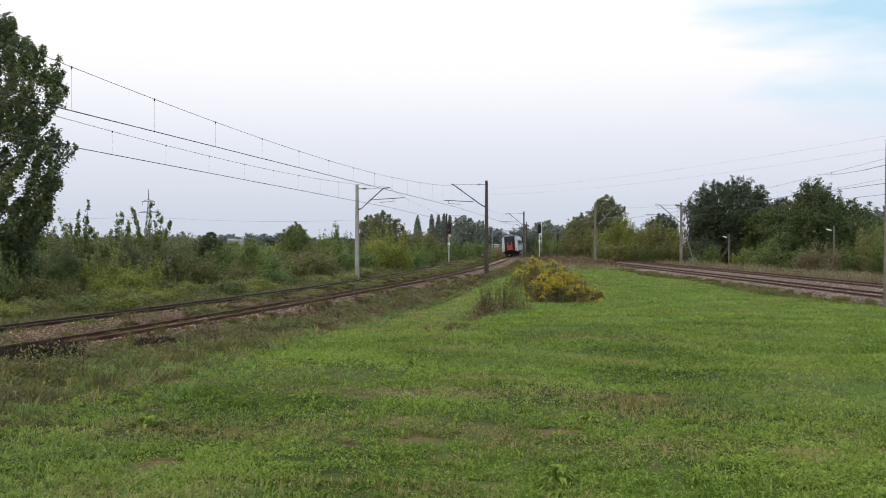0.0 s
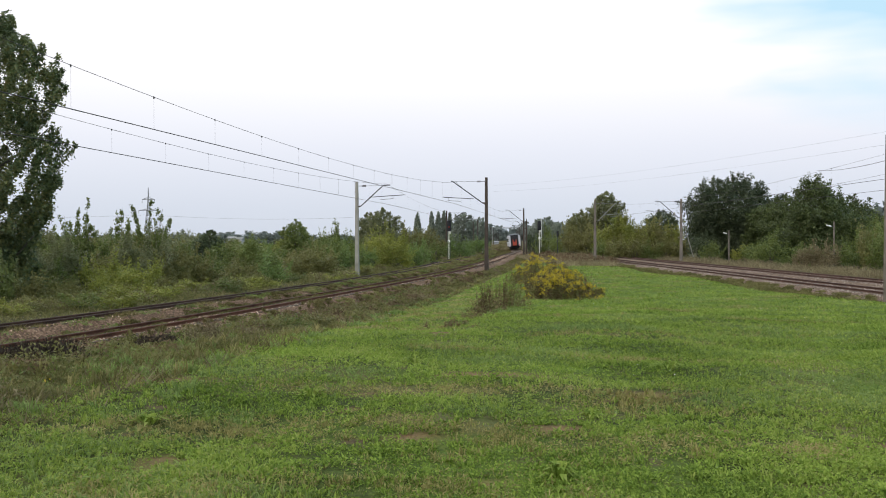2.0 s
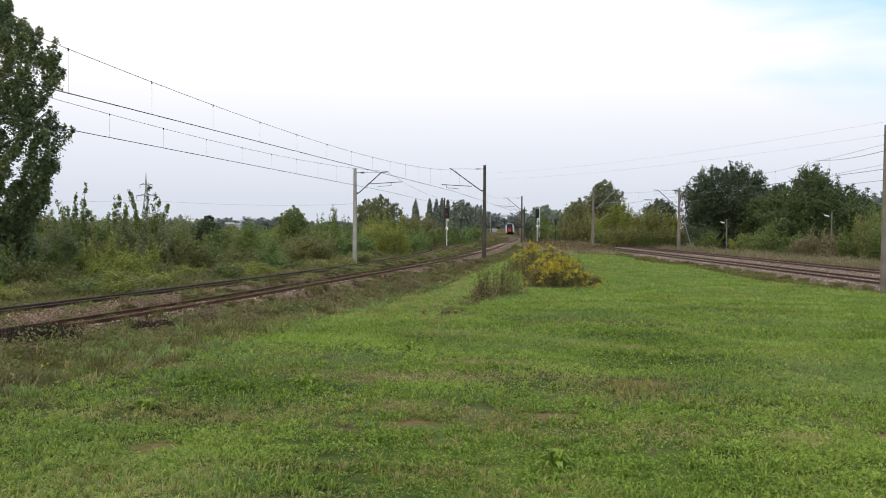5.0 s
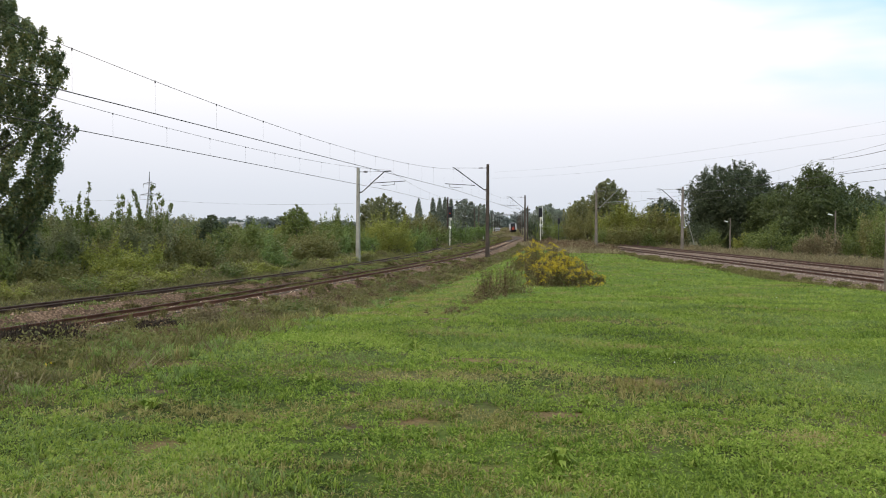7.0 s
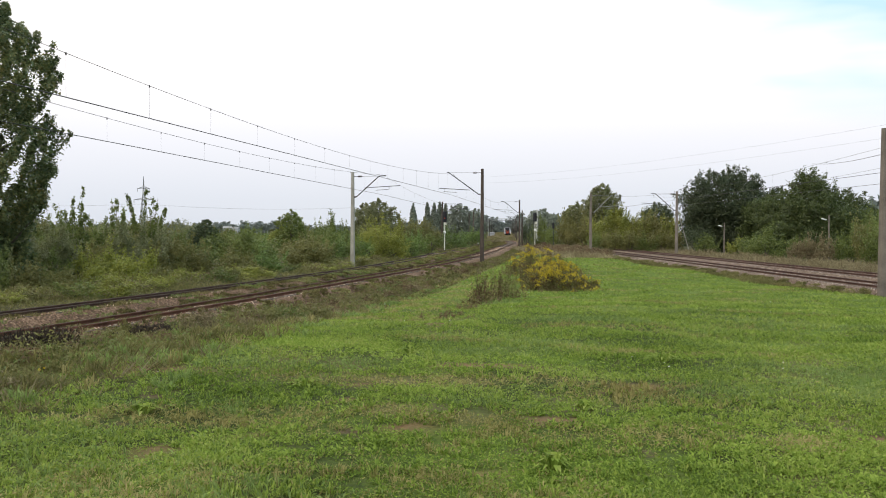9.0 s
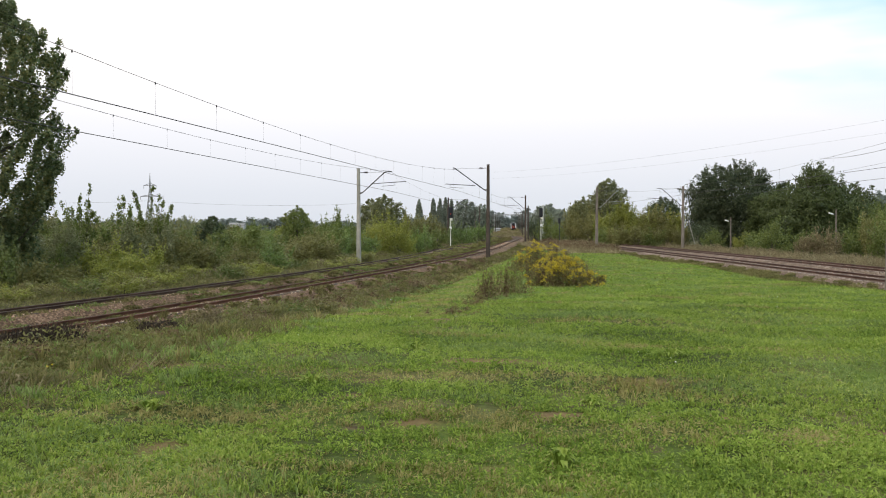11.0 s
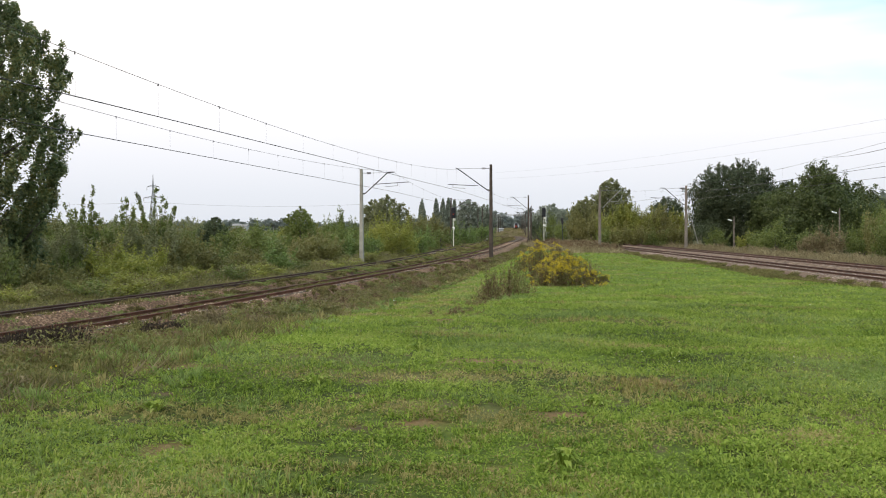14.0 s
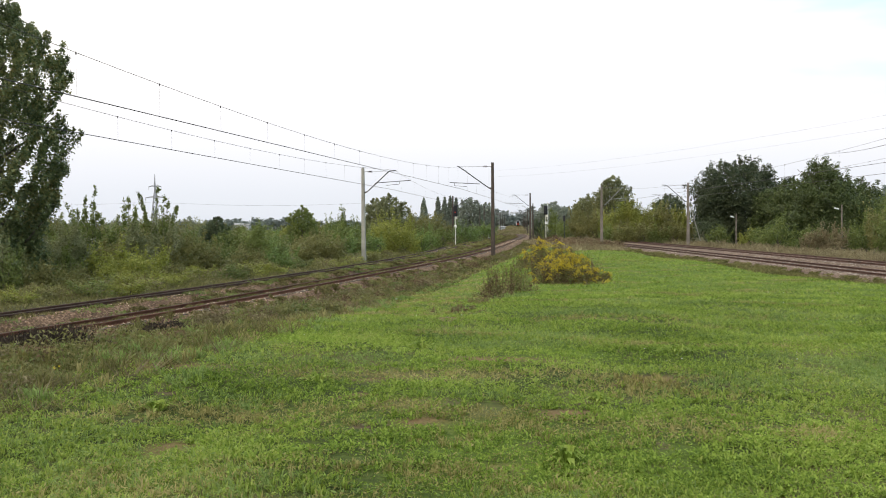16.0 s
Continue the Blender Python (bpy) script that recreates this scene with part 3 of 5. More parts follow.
NEAR_1, NEAR_2, NEAR_3 = (-10.78, 12.0), (1.1, 75.0), (11.0, 147.5)
FAR_1, FAR_2, FAR_3 = (-14.48, 13.9), (-4.4, 72.5), (3.6, 146.5)
build_wire_run("dark contact and messenger wires over the near track", NEAR_1, NEAR_2, 5.62, 7.15, 0.97, 16, 1.0, 5.4)
build_wire_run("dark contact and messenger wires over the far track", FAR_1, FAR_2, 5.55, 6.9, 0.74, 15, 1.0, 5.3)
build_wire_run("overhead wires above the near track", (-27.0, -52.0), NEAR_1, 5.62, 7.15, 0.9, 12)
build_wire_run("overhead wires above the far track", (-29.5, -50.0), FAR_1, 5.55, 6.9, 0.8, 12)
build_wire_run("overhead wires running on towards the bend", NEAR_2, NEAR_3, 5.4, 7.2, 0.9, 10)
build_wire_run("overhead wires running on towards the bend", FAR_2, FAR_3, 5.3, 6.9, 0.9, 10)
build_wire_run("far overhead wires over the curve", NEAR_3, (float(near_track(225)), 225.0), 5.6, 7.2, 0.9, 6)
build_wire_run("far overhead wires over the curve", FAR_3, (float(far_track(225)), 225.0), 5.5, 7.0, 0.9, 6)
build_wire_run("overhead wires above the field track", (20.6, 36.5), (20.7, 107), 5.2, 6.6, 0.8, 9, 0.8)
build_wire_run("overhead wires above the outer track", (25.2, 38), (25.5, 109), 5.2, 6.6, 0.8, 9, 0.8)
build_wire_run("overhead wires above the field track", (20.9, -30), (20.6, 36.5), 5.2, 6.6, 0.8, 9, 0.8)
build_wire_run("overhead wires above the outer track", (25.4, -30), (25.2, 38), 5.2, 6.6, 0.8, 9, 0.8)


def build_power_line(points, sag, radius, label):
    pieces = []
    for a, b in zip(points, points[1:]):
        t = np.linspace(0, 1, 17)[:, None]
        p = np.array(a) + (np.array(b) - np.array(a)) * t
        p[:, 2] -= sag * (1 - (2 * t[:, 0] - 1) ** 2)
        pieces.append(tube(p, radius, 4))
    ob = part("power_line", mesh_of("power_line", *joined(pieces), WIRE), WIRE)
    tagged(ob, label, "power line", "power lines")


# thin lines that cross the sky beyond the outer track
build_power_line(((21.95, 45.0, 6.29), (37.01, 90.0, 9.23)), 0.2, 0.013, "thin dark power line beside the outer track")
build_power_line(((34.33, 66.0, 10.57), (8.03, 150.0, 11.45)), 0.7, 0.0045, "thin power line high over the tracks")
build_power_line(((34.33, 66.0, 9.59), (8.03, 150.0, 10.43)), 0.7, 0.0045, "thin power line high over the tracks")
build_power_line(((-244.87, 400.0, 15.09), (-136.39, 420.0, 14.68), (-38.52, 430.0, 13.64)), 1.5, 0.03, "far high-voltage line on the lattice pylon")


# ---- signals and posts ----
def build_signal(x, y, head_z, label, lit, foot=None):
    z0 = float(ground_z(x, y)) - 0.2
    s = thing("railway_signal", pose(x, y, z0), label, "signal", "railway signals")
    h = head_z - z0
    part("post", rod(bmesh.new(), (0, 0, 0), (0, 0, h - 0.6), 0.058), CREAM, s, "cream-white tubular post")
    part("relay_box", box(bmesh.new(), (0.2, 0.18, 0.34), (0.16, -0.05, h - 0.95), 0.02), CREAM, s, "small pale relay box")
    bm = box(bmesh.new(), (0.62, 0.3, 1.5), (0, 0, h), 0.12)
    part("head", bm, BLACK, s, "black signal head")
    for k in range(4):
        lens = rod(bmesh.new(), (0, -0.15, h + 0.5 - k * 0.33), (0, -0.2, h + 0.5 - k * 0.33), 0.1, sides=12)
        part("lens", lens, RED_LIGHT if lit and k == 2 else GLASS_DARK, s, "lit red lens" if lit and k == 2 else "")
        part("hood", rod(bmesh.new(), (0, -0.2, h + 0.6 - k * 0.33), (0, -0.36, h + 0.59 - k * 0.33), 0.09, sides=8), BLACK, s)
    part("plate", box(bmesh.new(), (0.34, 0.03, 0.36), (0, -0.14, h - 2.1), 0.02), WHITE, s, "white plate")
    bm = bmesh.new()
    for dx in (-0.2, 0.2):
        rod(bm, (dx, 0.35, 0), (dx, 0.35, h), 0.02, sides=5)
    for k in range(int(h / 0.4)):
        rod(bm, (-0.2, 0.35, 0.3 + k * 0.4), (0.2, 0.35, 0.3 + k * 0.4), 0.012, sides=5)
    part("ladder", bm, STEEL_DARK, s)
    return s


build_signal(0.81, 124.0, 4.41, "railway signal with a black head showing red on a white post", True)
build_signal(15.91, 150.0, 4.83, "dark railway signal head on a white post by the goldenrod", False)


def build_post(x, y, top, mat, label, r=0.12, category="post"):
    z0 = float(ground_z(x, y)) - 0.2
    ob = part("line_post", rod(bmesh.new(), (0, 0, 0), (0, 0, top - z0), r, r * 0.7), mat)
    ob.matrix_world = pose(x, y, z0)
    return tagged(ob, label, category, "line posts")


build_post(15.65, 170.0, 6.42, MAST_BROWN, "thin dark post beside the distant track")
build_post(19.27, 178.0, 6.83, WHITE, "slim pale post behind the signal")
build_post(6.38, 190.0, 6.30, MAST_BROWN, "distant dark post among shrubs")
build_post(8.06, 185.0, 2.05, WHITE, "short white marker post")


def build_low_signal(x, y):
    z0 = float(ground_z(x, y)) - 0.1
    s = thing("small_signal", pose(x, y, z0), "small black signal on a short post at the meadow's end", "signal", "railway signals")
    h = 3.43 - z0
    part("post", rod(bmesh.new(), (0, 0, 0), (0, 0, h), 0.06), STEEL_DARK, s)
    part("head", box(bmesh.new(), (0.36, 0.25, 0.95), (0, 0, h), 0.08), BLACK, s)


build_low_signal(18.94, 150.0)


def build_lamp(x, y, top, label):
    z0 = float(ground_z(x, y)) - 0.2
    lamp = thing("street_lamp", pose(x, y, z0), label, "street lamp", "street lamps")
    h = top - z0
    part("post", rod(bmesh.new(), (0, 0, 0), (0, 0, h), 0.1, 0.065), MAST_GREY, lamp)
    part("arm", rod(bmesh.new(), (0, 0, h - 0.5), (-0.35, 0, h - 0.42), 0.03), STEEL_DARK, lamp)
    part("head", box(bmesh.new(), (0.5, 0.2, 0.13), (-0.5, 0, h - 0.4), 0.05, pose(0, 0, 0, 0, 15, 0)), WHITE, lamp, "pale lamp head")


build_lamp(35.26, 112.0, 3.58, "grey concrete lamp post with a pale lamp head")
build_lamp(37.88, 88.0, 4.10, "grey concrete lamp post with a pale lamp head by shrubs")


def build_stay():
    """The slanting stay of the mast before the trees."""
    ob = part("mast_stay", rod(bmesh.new(), (28.68, 109, 5.04), (30.31, 109, -0.6), 0.05), CONCRETE)
    tagged(ob, "slanting grey stay beside the concrete mast", "stay")


build_stay()


def build_pylon(x, y, height, width):
    """A far lattice pylon."""
    z0 = -1.0
    p = thing("pylon", pose(x, y, z0), "distant grey lattice power pylon behind the shrubs", "pylon")
    bm = bmesh.new()
    h = height - z0
    for sx in (-1, 1):
        for sy in (-1, 1):
            rod(bm, (sx * width, sy * width, 0), (sx * 0.3, sy * 0.3, h * 0.72), 0.12, sides=4)
            rod(bm, (sx * 0.3, sy * 0.3, h * 0.72), (0, 0, h), 0.1, sides=4)
    for k in range(10):
        a, b = k / 10, (k + 1) / 10
        wa, wb = width + (0.3 - width) * a, width + (0.3 - width) * b
        for s in (-1, 1):
            rod(bm, (-wa * s, -wa, h * 0.72 * a), (wb * s, -wb, h * 0.72 * b), 0.075, sides=4)
            rod(bm, (-wa, wa * s, h * 0.72 * a), (-wb, -wb * s, h * 0.72 * b), 0.075, sides=4)
    part("tower", bm, PYLON_STEEL, p)
    for k, (zz, w) in enumerate(((0.62, 0.155), (0.80, 0.10))):
        bm = bmesh.new()
        for s in (-1, 1):
            rod(bm, (0, 0, h * zz + 0.9), (s * h * w, 0, h * zz), 0.12, sides=4)
            rod(bm, (0, 0, h * zz), (s * h * w, 0, h * zz), 0.12, sides=4)
            rod(bm, (s * h * w, 0, h * zz), (s * h * w, 0, h * zz - 1.6), 0.1, sides=4)
        part("crossarm", bm, PYLON_STEEL, p)


build_pylon(-136.13, 420.0, 27.48, 2.2)


# ---- plants ----
def leaves(rng, centres, size, normal=None, narrow=0.55, corners=4):
    """A leaf at each place, with four corners or three, turned at random or towards the given normals."""
    n = len(centres)
    d = rng.normal(size=(n, 3))
    if normal is not None:
        d = d * 0.75 + normal
    d /= np.linalg.norm(d, axis=1)[:, None]
    u = np.cross(d, rng.normal(size=(n, 3)))
    u /= np.linalg.norm(u, axis=1)[:, None]
    v = np.cross(d, u)
    s = (size * rng.uniform(0.6, 1.3, n))[:, None]
    w = s * narrow
    if corners == 3:
        small = np.stack((centres - u * s, centres + v * w * 1.3 + u * s * 0.3, centres + u * s - v * w * 0.8), 1)
        return small.reshape(-1, 3), np.arange(n * 3).reshape(n, 3)
    quad = np.stack((centres - u * s, centres + v * w - u * s * 0.1, centres + u * s, centres - v * w - u * s * 0.1), 1)
    return quad.reshape(-1, 3), np.arange(n * 4).reshape(n, 4)


def clump_points(rng, blobs, count, depth=0.35, ragged=0.2):
    """Places in the outer shell of lumpy ellipsoids (x, y, z, rx, ry, rz), with outward directions."""
    b = np.asarray(blobs, float)
    area = (b[:, 3] * b[:, 5] + b[:, 4] * b[:, 5] + b[:, 3] * b[:, 4])
    pick = rng.choice(len(b), count, p=area / area.sum())
    d = rng.normal(size=(count, 3))
    d /= np.linalg.norm(d, axis=1)[:, None]
    lump = 1 + ragged * np.sin(d[:, 0] * 7 + pick) * np.sin(d[:, 1] * 6 + pick * 2) * np.sin(d[:, 2] * 8 + 1)
    r = (1 - np.abs(rng.normal(size=count)) * depth).clip(0.1, 1.15) * lump + rng.exponential(0.05, count)
    return b[pick, :3] + d * r[:, None] * b[pick, 3:], d


def sprays(rng, starts, ways, length, per, thick):
    """Leaf places along curved twigs that rise from the starts, with the directions of the leaves."""
    n = len(starts)
    ln = length * rng.uniform(0.6, 1.25, (n, 1, 1))
    q = rng.uniform(0, 1, (n, per, 1))
    p = starts[:, None] + ways[:, None] * ln * q + np.array((0, 0, 0.35)) * ln * q ** 2
    p = p + rng.normal(size=(n, per, 3)) * (thick * (1.15 - 0.75 * q))
    d = np.broadcast_to(ways[:, None], p.shape) * 0.5 + rng.normal(size=p.shape) * 0.3 + np.array((0, 0, 0.4))
    return p.reshape(-1, 3), d.reshape(-1, 3)


def limbs(rng, height, base_r, spread, count, start=0.25):
    """A tapered trunk with rising limbs."""
    t = np.linspace(0, 1, 7)
    lean = rng.normal(size=2) * 0.03 * height
    trunk = np.stack((lean[0] * t ** 2, lean[1] * t ** 2, height * 0.92 * t), -1)
    pieces = [tube(trunk, base_r * (1 - 0.85 * t), 7)]
    for k in range(count):
        s = start + (0.85 - start) * (k + rng.uniform(0, 0.8)) / count
        a = k * 2.4 + rng.uniform(-0.4, 0.4)
        o = np.array([np.interp(s, t, trunk[:, i]) for i in range(3)])
        ln = spread * (1.15 - 0.6 * s) * rng.uniform(0.7, 1.1)
        q = np.linspace(0, 1, 4)[:, None]
        way = np.array((math.cos(a), math.sin(a), 0.0))
        p = o + way * ln * q + np.array((0, 0, 1.0)) * ln * (0.45 * q + 0.35 * q ** 2)
        pieces.append(tube(p, base_r * 0.42 * (1 - s * 0.5) * (1 - 0.8 * q[:, 0]), 5))
    return joined(pieces)


def build_tree(x, y, height, radius, leaf, label, seed, count=9000, size=0.16, start=0.12, shape="round", z=None, lean=0.0):
    rng = np.random.default_rng(seed)
    z0 = float(ground_z(x, y)) - 0.1 if z is None else z
    h = height - z0
    tree = thing("tree", pose(x, y, z0), label, "tree", "trees")
    part("trunk", mesh_of("trunk", *limbs(rng, h, 0.028 * h, radius * 0.55, 11, start + 0.08), BARK), BARK, tree, smooth=True)
    blobs, many = [], 80 if shape != "spire" else 130
    for k in range(many):
        u = (k + rng.uniform(0, 1)) / many
        if shape == "round":
            w = radius * math.sqrt(max(0.05, 1 - abs(2 * u - 1.0) ** 3.0))
            w = max(w, radius * 0.6) if u < 0.5 else w
        elif shape == "spire":
            w = radius * (0.8 + 0.2 * math.sin(math.pi * min(1, u * 2))) * (1 - 0.9 * u ** 2.6)
        else:
            w = radius * (1.0 - 0.86 * u ** 1.9)
        a = k * 2.39996
        r = (rng.uniform(0.16, 0.3) * w + 0.07 * radius) * (0.8 if shape == "spire" else 1)
        d = max(0, w - 0.6 * r) * math.sqrt(rng.uniform(0.25, 1.05))
        rz = r * (rng.uniform(1.2, 2.0) if shape == "spire" else rng.uniform(0.6, 0.9))
        blobs.append((math.cos(a) * d, math.sin(a) * d, h * start + (h * (1 - start) - rz - 0.1 * radius) * u, r, r, rz))
    p, d = clump_points(rng, blobs, int(count * 0.8), 0.5, 0.25)
    b = np.asarray(blobs)
    pick = rng.integers(0, len(b), max(20, count // 210))
    way = b[pick, :3] - (0, 0, h * (start + (1 - start) * 0.35))
    way = way / np.linalg.norm(way, axis=1)[:, None] + rng.normal(size=way.shape) * 0.35
    q, e = sprays(rng, b[pick, :3] + way * b[pick, 3:4] * 0.6, way, 0.065 * radius, 42, 0.04 * radius)
    p, d = np.concatenate((p, q)), np.concatenate((d, e))
    part("crown", mesh_of("crown", *leaves(rng, p, size * 1.15, d, 0.75, 3), leaf), leaf, tree)
    return tree


def shrub_mesh(seed, leaf, count, size, shoots=True):
    """A shrub about 2 wide and 1.7 tall, its foot at the origin; leaves of that size."""
    rng = np.random.default_rng(seed)
    blobs = []
    for k in range(26):
        a, r = k * 2.4, rng.uniform(0.16, 0.4)
        d = math.sqrt(rng.uniform(0, 1)) * 0.8
        z = rng.uniform(0.2, 1.4) * (1 - 0.5 * d * d)
        blobs.append((math.cos(a) * d, math.sin(a) * d, z, r, r, r * rng.uniform(0.7, 1.1)))
    p, d = clump_points(rng, blobs, int(count * 0.7), 0.55, 0.25)
    b = np.asarray(blobs)
    pick = rng.integers(0, len(b), 60)
    way = b[pick, :3] * (0.5, 0.5, 0.15) + rng.normal(size=(60, 3)) * 0.22 + np.array((0, 0, 0.55))
    way /= np.linalg.norm(way, axis=1)[:, None]
    q, e = sprays(rng, b[pick, :3] + way * b[pick, 3:4] * 0.6, way, 0.4 if shoots else 0.2, int(count * 0.3 / 60), 0.05)
    p, d = np.concatenate((p, q)), np.concatenate((d, e))
    p[:, 2] = np.abs(p[:, 2])
    crown = mesh_of("foliage", *leaves(rng, p, size, d, 0.6, 3), leaf)
    stems = []
    for k in range(9):
        a = k * 0.7
        q = np.linspace(0, 1, 4)[:, None]
        tip = np.array(blobs[k][:3]) + (0, 0, 0.15)
        stems.append(tube(np.array((0.06 * math.cos(a), 0.06 * math.sin(a), 0)) + tip * q * (1, 1, 1), 0.03 * (1 - 0.7 * q[:, 0]), 4))
    return crown, mesh_of("stems", *joined(stems), BARK)


SHRUBS = {}
LEAF_SIZES = (0.028, 0.036, 0.046, 0.06)


def build_shrub(kind, x, y, radius, top, seed=0, z=None):
    """A shrub of that kind whose top reaches the height top."""
    leaf, label = {
        "green": (LEAF_GREEN, "dense green deciduous shrub in rough grass"),
        "yellow": (LEAF_YELLOW, "yellowish-green autumn shrub in rough grass"),
        "olive": (LEAF_OLIVE, "dull olive-green wild shrub"),
        "dark": (LEAF_DARK, "dark green rounded shrub"),
        "fresh": (LEAF_FRESH, "fresh bright green leafy shrub"),
        "grey": (LEAF_GREY, "grey-green wild shrub in the thicket"),
        "dry": (LEAF_DRY, "brown dry seeding weeds"),
        "far": (LEAF_FAR, "distant tree in the wooded skyline, greyed as by haze")}[kind]
    z0 = float(ground_z(x, y)) - 0.08 if z is None else z
    size = 0.11
    if kind != "far":
        want = (0.036 + 0.0006 * y) / radius
        size = min(LEAF_SIZES, key=lambda v: abs(v - want))
    key = (kind, seed % 3, size)
    if key not in SHRUBS:
        count = 1500 if kind == "far" else int((11.0 if size < 0.03 else 9.0 if size < 0.04 else 7.0) / (size * size * 0.85))
        SHRUBS[key] = shrub_mesh(hash_seed(kind) + seed % 3, leaf, count, size, kind != "far")
    crown, stems = SHRUBS[key]
    ob = thing("tree" if kind == "far" else "shrub", pose(x, y, z0, 0, 0, (seed * 77) % 360), label, "tree" if kind == "far" else "shrub", "distant trees" if kind == "far" else "shrubs")
    part("foliage", crown, leaf, ob)
    part("stem", stems, BARK, ob)
    ob.scale = (radius, radius, max(0.3, (top - z0) / 1.75))
    return ob


def hash_seed(word):
    return sum(ord(c) * (i + 3) for i, c in enumerate(word))


def build_sapling(x, y, top, seed, label="thin young poplar sapling with sparse leaves"):
    rng = np.random.default_rng(seed)
    z0 = float(ground_z(x, y)) - 0.1
    h = top - z0
    ob = thing("sapling", pose(x, y, z0), label, "tree", "saplings")
    stems, pts = [], []
    for k in range(8):
        a = k * 2.4 + rng.uniform(-0.4, 0.4)
        ln = h * (1.0 if k == 0 else rng.uniform(0.5, 0.93))
        q = np.linspace(0, 1, 6)[:, None]
        p = np.array((math.cos(a), math.sin(a), 0)) * (0.03 if k == 0 else rng.uniform(0.14, 0.4)) * ln * q ** 1.2 + np.array((0, 0, ln)) * q
        stems.append(tube(p, 0.03 * (1 - 0.8 * q[:, 0]), 4))
        s = rng.uniform(0.1, 0.97, 26)
        o = np.stack([np.interp(s, q[:, 0], p[:, i]) for i in range(3)], -1)
        way = rng.normal(size=(26, 3)) * (1, 1, 0.3) + (0, 0, 0.9)
        way /= np.linalg.norm(way, axis=1)[:, None]
        c, _ = sprays(rng, o, way * (1.15 - s)[:, None], 0.62, 16, 0.07)
        pts.append(c)
    part("stem", mesh_of("stem", *joined(stems), BARK), BARK, ob)
    p = np.concatenate(pts)
    part("foliage", mesh_of("foliage", *leaves(rng, p, 0.078, None, 0.68, 3), LEAF_GREEN), LEAF_GREEN, ob)


# the poplar that stands beyond the tracks, half out of view
def build_poplar():
    rng = np.random.default_rng(5)
    x, y, z0, h = -22.7, 45.0, -1.1, 15.3
    tree = thing("poplar_tree", pose(x, y, z0), "tall dark green poplar tree with yellowing leaves", "tree", "trees")
    part("trunk", mesh_of("trunk", *limbs(rng, h, 0.3, 3.6, 16, 0.1), BARK), BARK, tree, smooth=True)
    n = 460
    z = 0.5 + (h - 1.2) * (np.arange(n) + rng.uniform(0, 1, n)) / n
    w = np.interp(z, (0, 3.4, 4.4, 5.4, 6.4, 7.6, 9.4, 11.6, 12.9, 14.0, h), (2.4, 2.1, 2.3, 3.1, 3.4, 3.15, 3.25, 3.55, 2.85, 1.4, 0.4))
    a = np.arange(n) * 2.39996
    d = w * np.where(rng.uniform(0, 1, n) < 0.62, rng.uniform(0.78, 1.04, n), np.sqrt(rng.uniform(0.02, 0.7, n)))
    out = np.stack((np.cos(a), np.sin(a), np.zeros(n)), -1)
    starts = out * d[:, None] + np.stack((np.zeros(n), np.zeros(n), z - 0.55), -1)
    way = out * rng.uniform(0.25, 0.75, n)[:, None] + rng.normal(size=(n, 3)) * 0.22 + (0, 0, 0.75)
    p, d = sprays(rng, starts, way, 0.75, 190, 0.17)
    part("crown", mesh_of("crown", *leaves(rng, p, 0.085, d, 0.8, 3), LEAF_POPLAR), LEAF_POPLAR, tree)


build_poplar()

# trees beyond the outer tracks
build_tree(40.9, 128.0, 11.8, 6.9, LEAF_DARK, "large dark green broad-crowned tree", 11, 74000, 0.12, 0.03)
build_tree(44.3, 108.0, 10.1, 7.6, LEAF_TREE, "tall dense green tree beyond the tracks", 12, 64000, 0.11, 0.02, "cone")
build_tree(49.89, 112.0, 8.39, 4.2, LEAF_TREE, "dense green tree beyond the tracks", 13, 22000, 0.11, 0.04)
build_tree(42.57, 112.0, 8.04, 3.8, LEAF_TREE, "dense green tree beyond the tracks", 14, 20000, 0.11, 0.04)
build_tree(27.2, 152.0, 10.9, 3.4, LEAF_GREY, "grey-green tree behind yellowish shrubs", 15, 18000, 0.14, 0.04)
build_tree(23.6, 156.0, 7.6, 2.8, LEAF_GREY, "small grey-green tree behind yellowish shrubs", 22, 12000, 0.14, 0.04)
build_tree(35.24, 146.0, 7.58, 3.0, LEAF_DARK, "dark green tree behind yellowish shrubs", 16, 10000, 0.13, 0.05)
build_tree(42.79, 119.0, 7.66, 3.4, LEAF_TREE, "dense green tree filling the gap between two others", 21, 16000, 0.14, 0.02)
# trees beyond the left tracks
# the first two get the paler grey leaf as a hint of haze
build_tree(-8.87, 132.0, 7.33, 3.0, LEAF_GREY, "dull green tree among shrubs", 17, 12000, 0.12, 0.05)
build_tree(-11.08, 138.0, 6.86, 2.4, LEAF_GREY, "dull green tree among shrubs", 18, 10000, 0.12, 0.05)
build_tree(-18.19, 112.0, 5.12, 2.0, LEAF_GREEN, "small upright green tree among shrubs", 19, 8000, 0.1, 0.05)
build_tree(-20.04, 78.0, 3.42, 1.55, LEAF_DARK, "small round dark green tree", 20, 10000, 0.075, 0.05)
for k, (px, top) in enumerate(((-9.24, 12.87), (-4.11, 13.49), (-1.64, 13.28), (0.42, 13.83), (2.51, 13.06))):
    build_tree(px, 330.0 + k, top, 2.4, LEAF_MIDDLE, "slim Lombardy poplar in a distant row, paled as by haze", 30 + k, 6000, 0.26, 0.03, "spire")
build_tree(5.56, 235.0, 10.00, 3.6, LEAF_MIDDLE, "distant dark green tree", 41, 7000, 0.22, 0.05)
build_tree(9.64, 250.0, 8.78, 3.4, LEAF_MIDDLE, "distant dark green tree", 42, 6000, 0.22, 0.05)
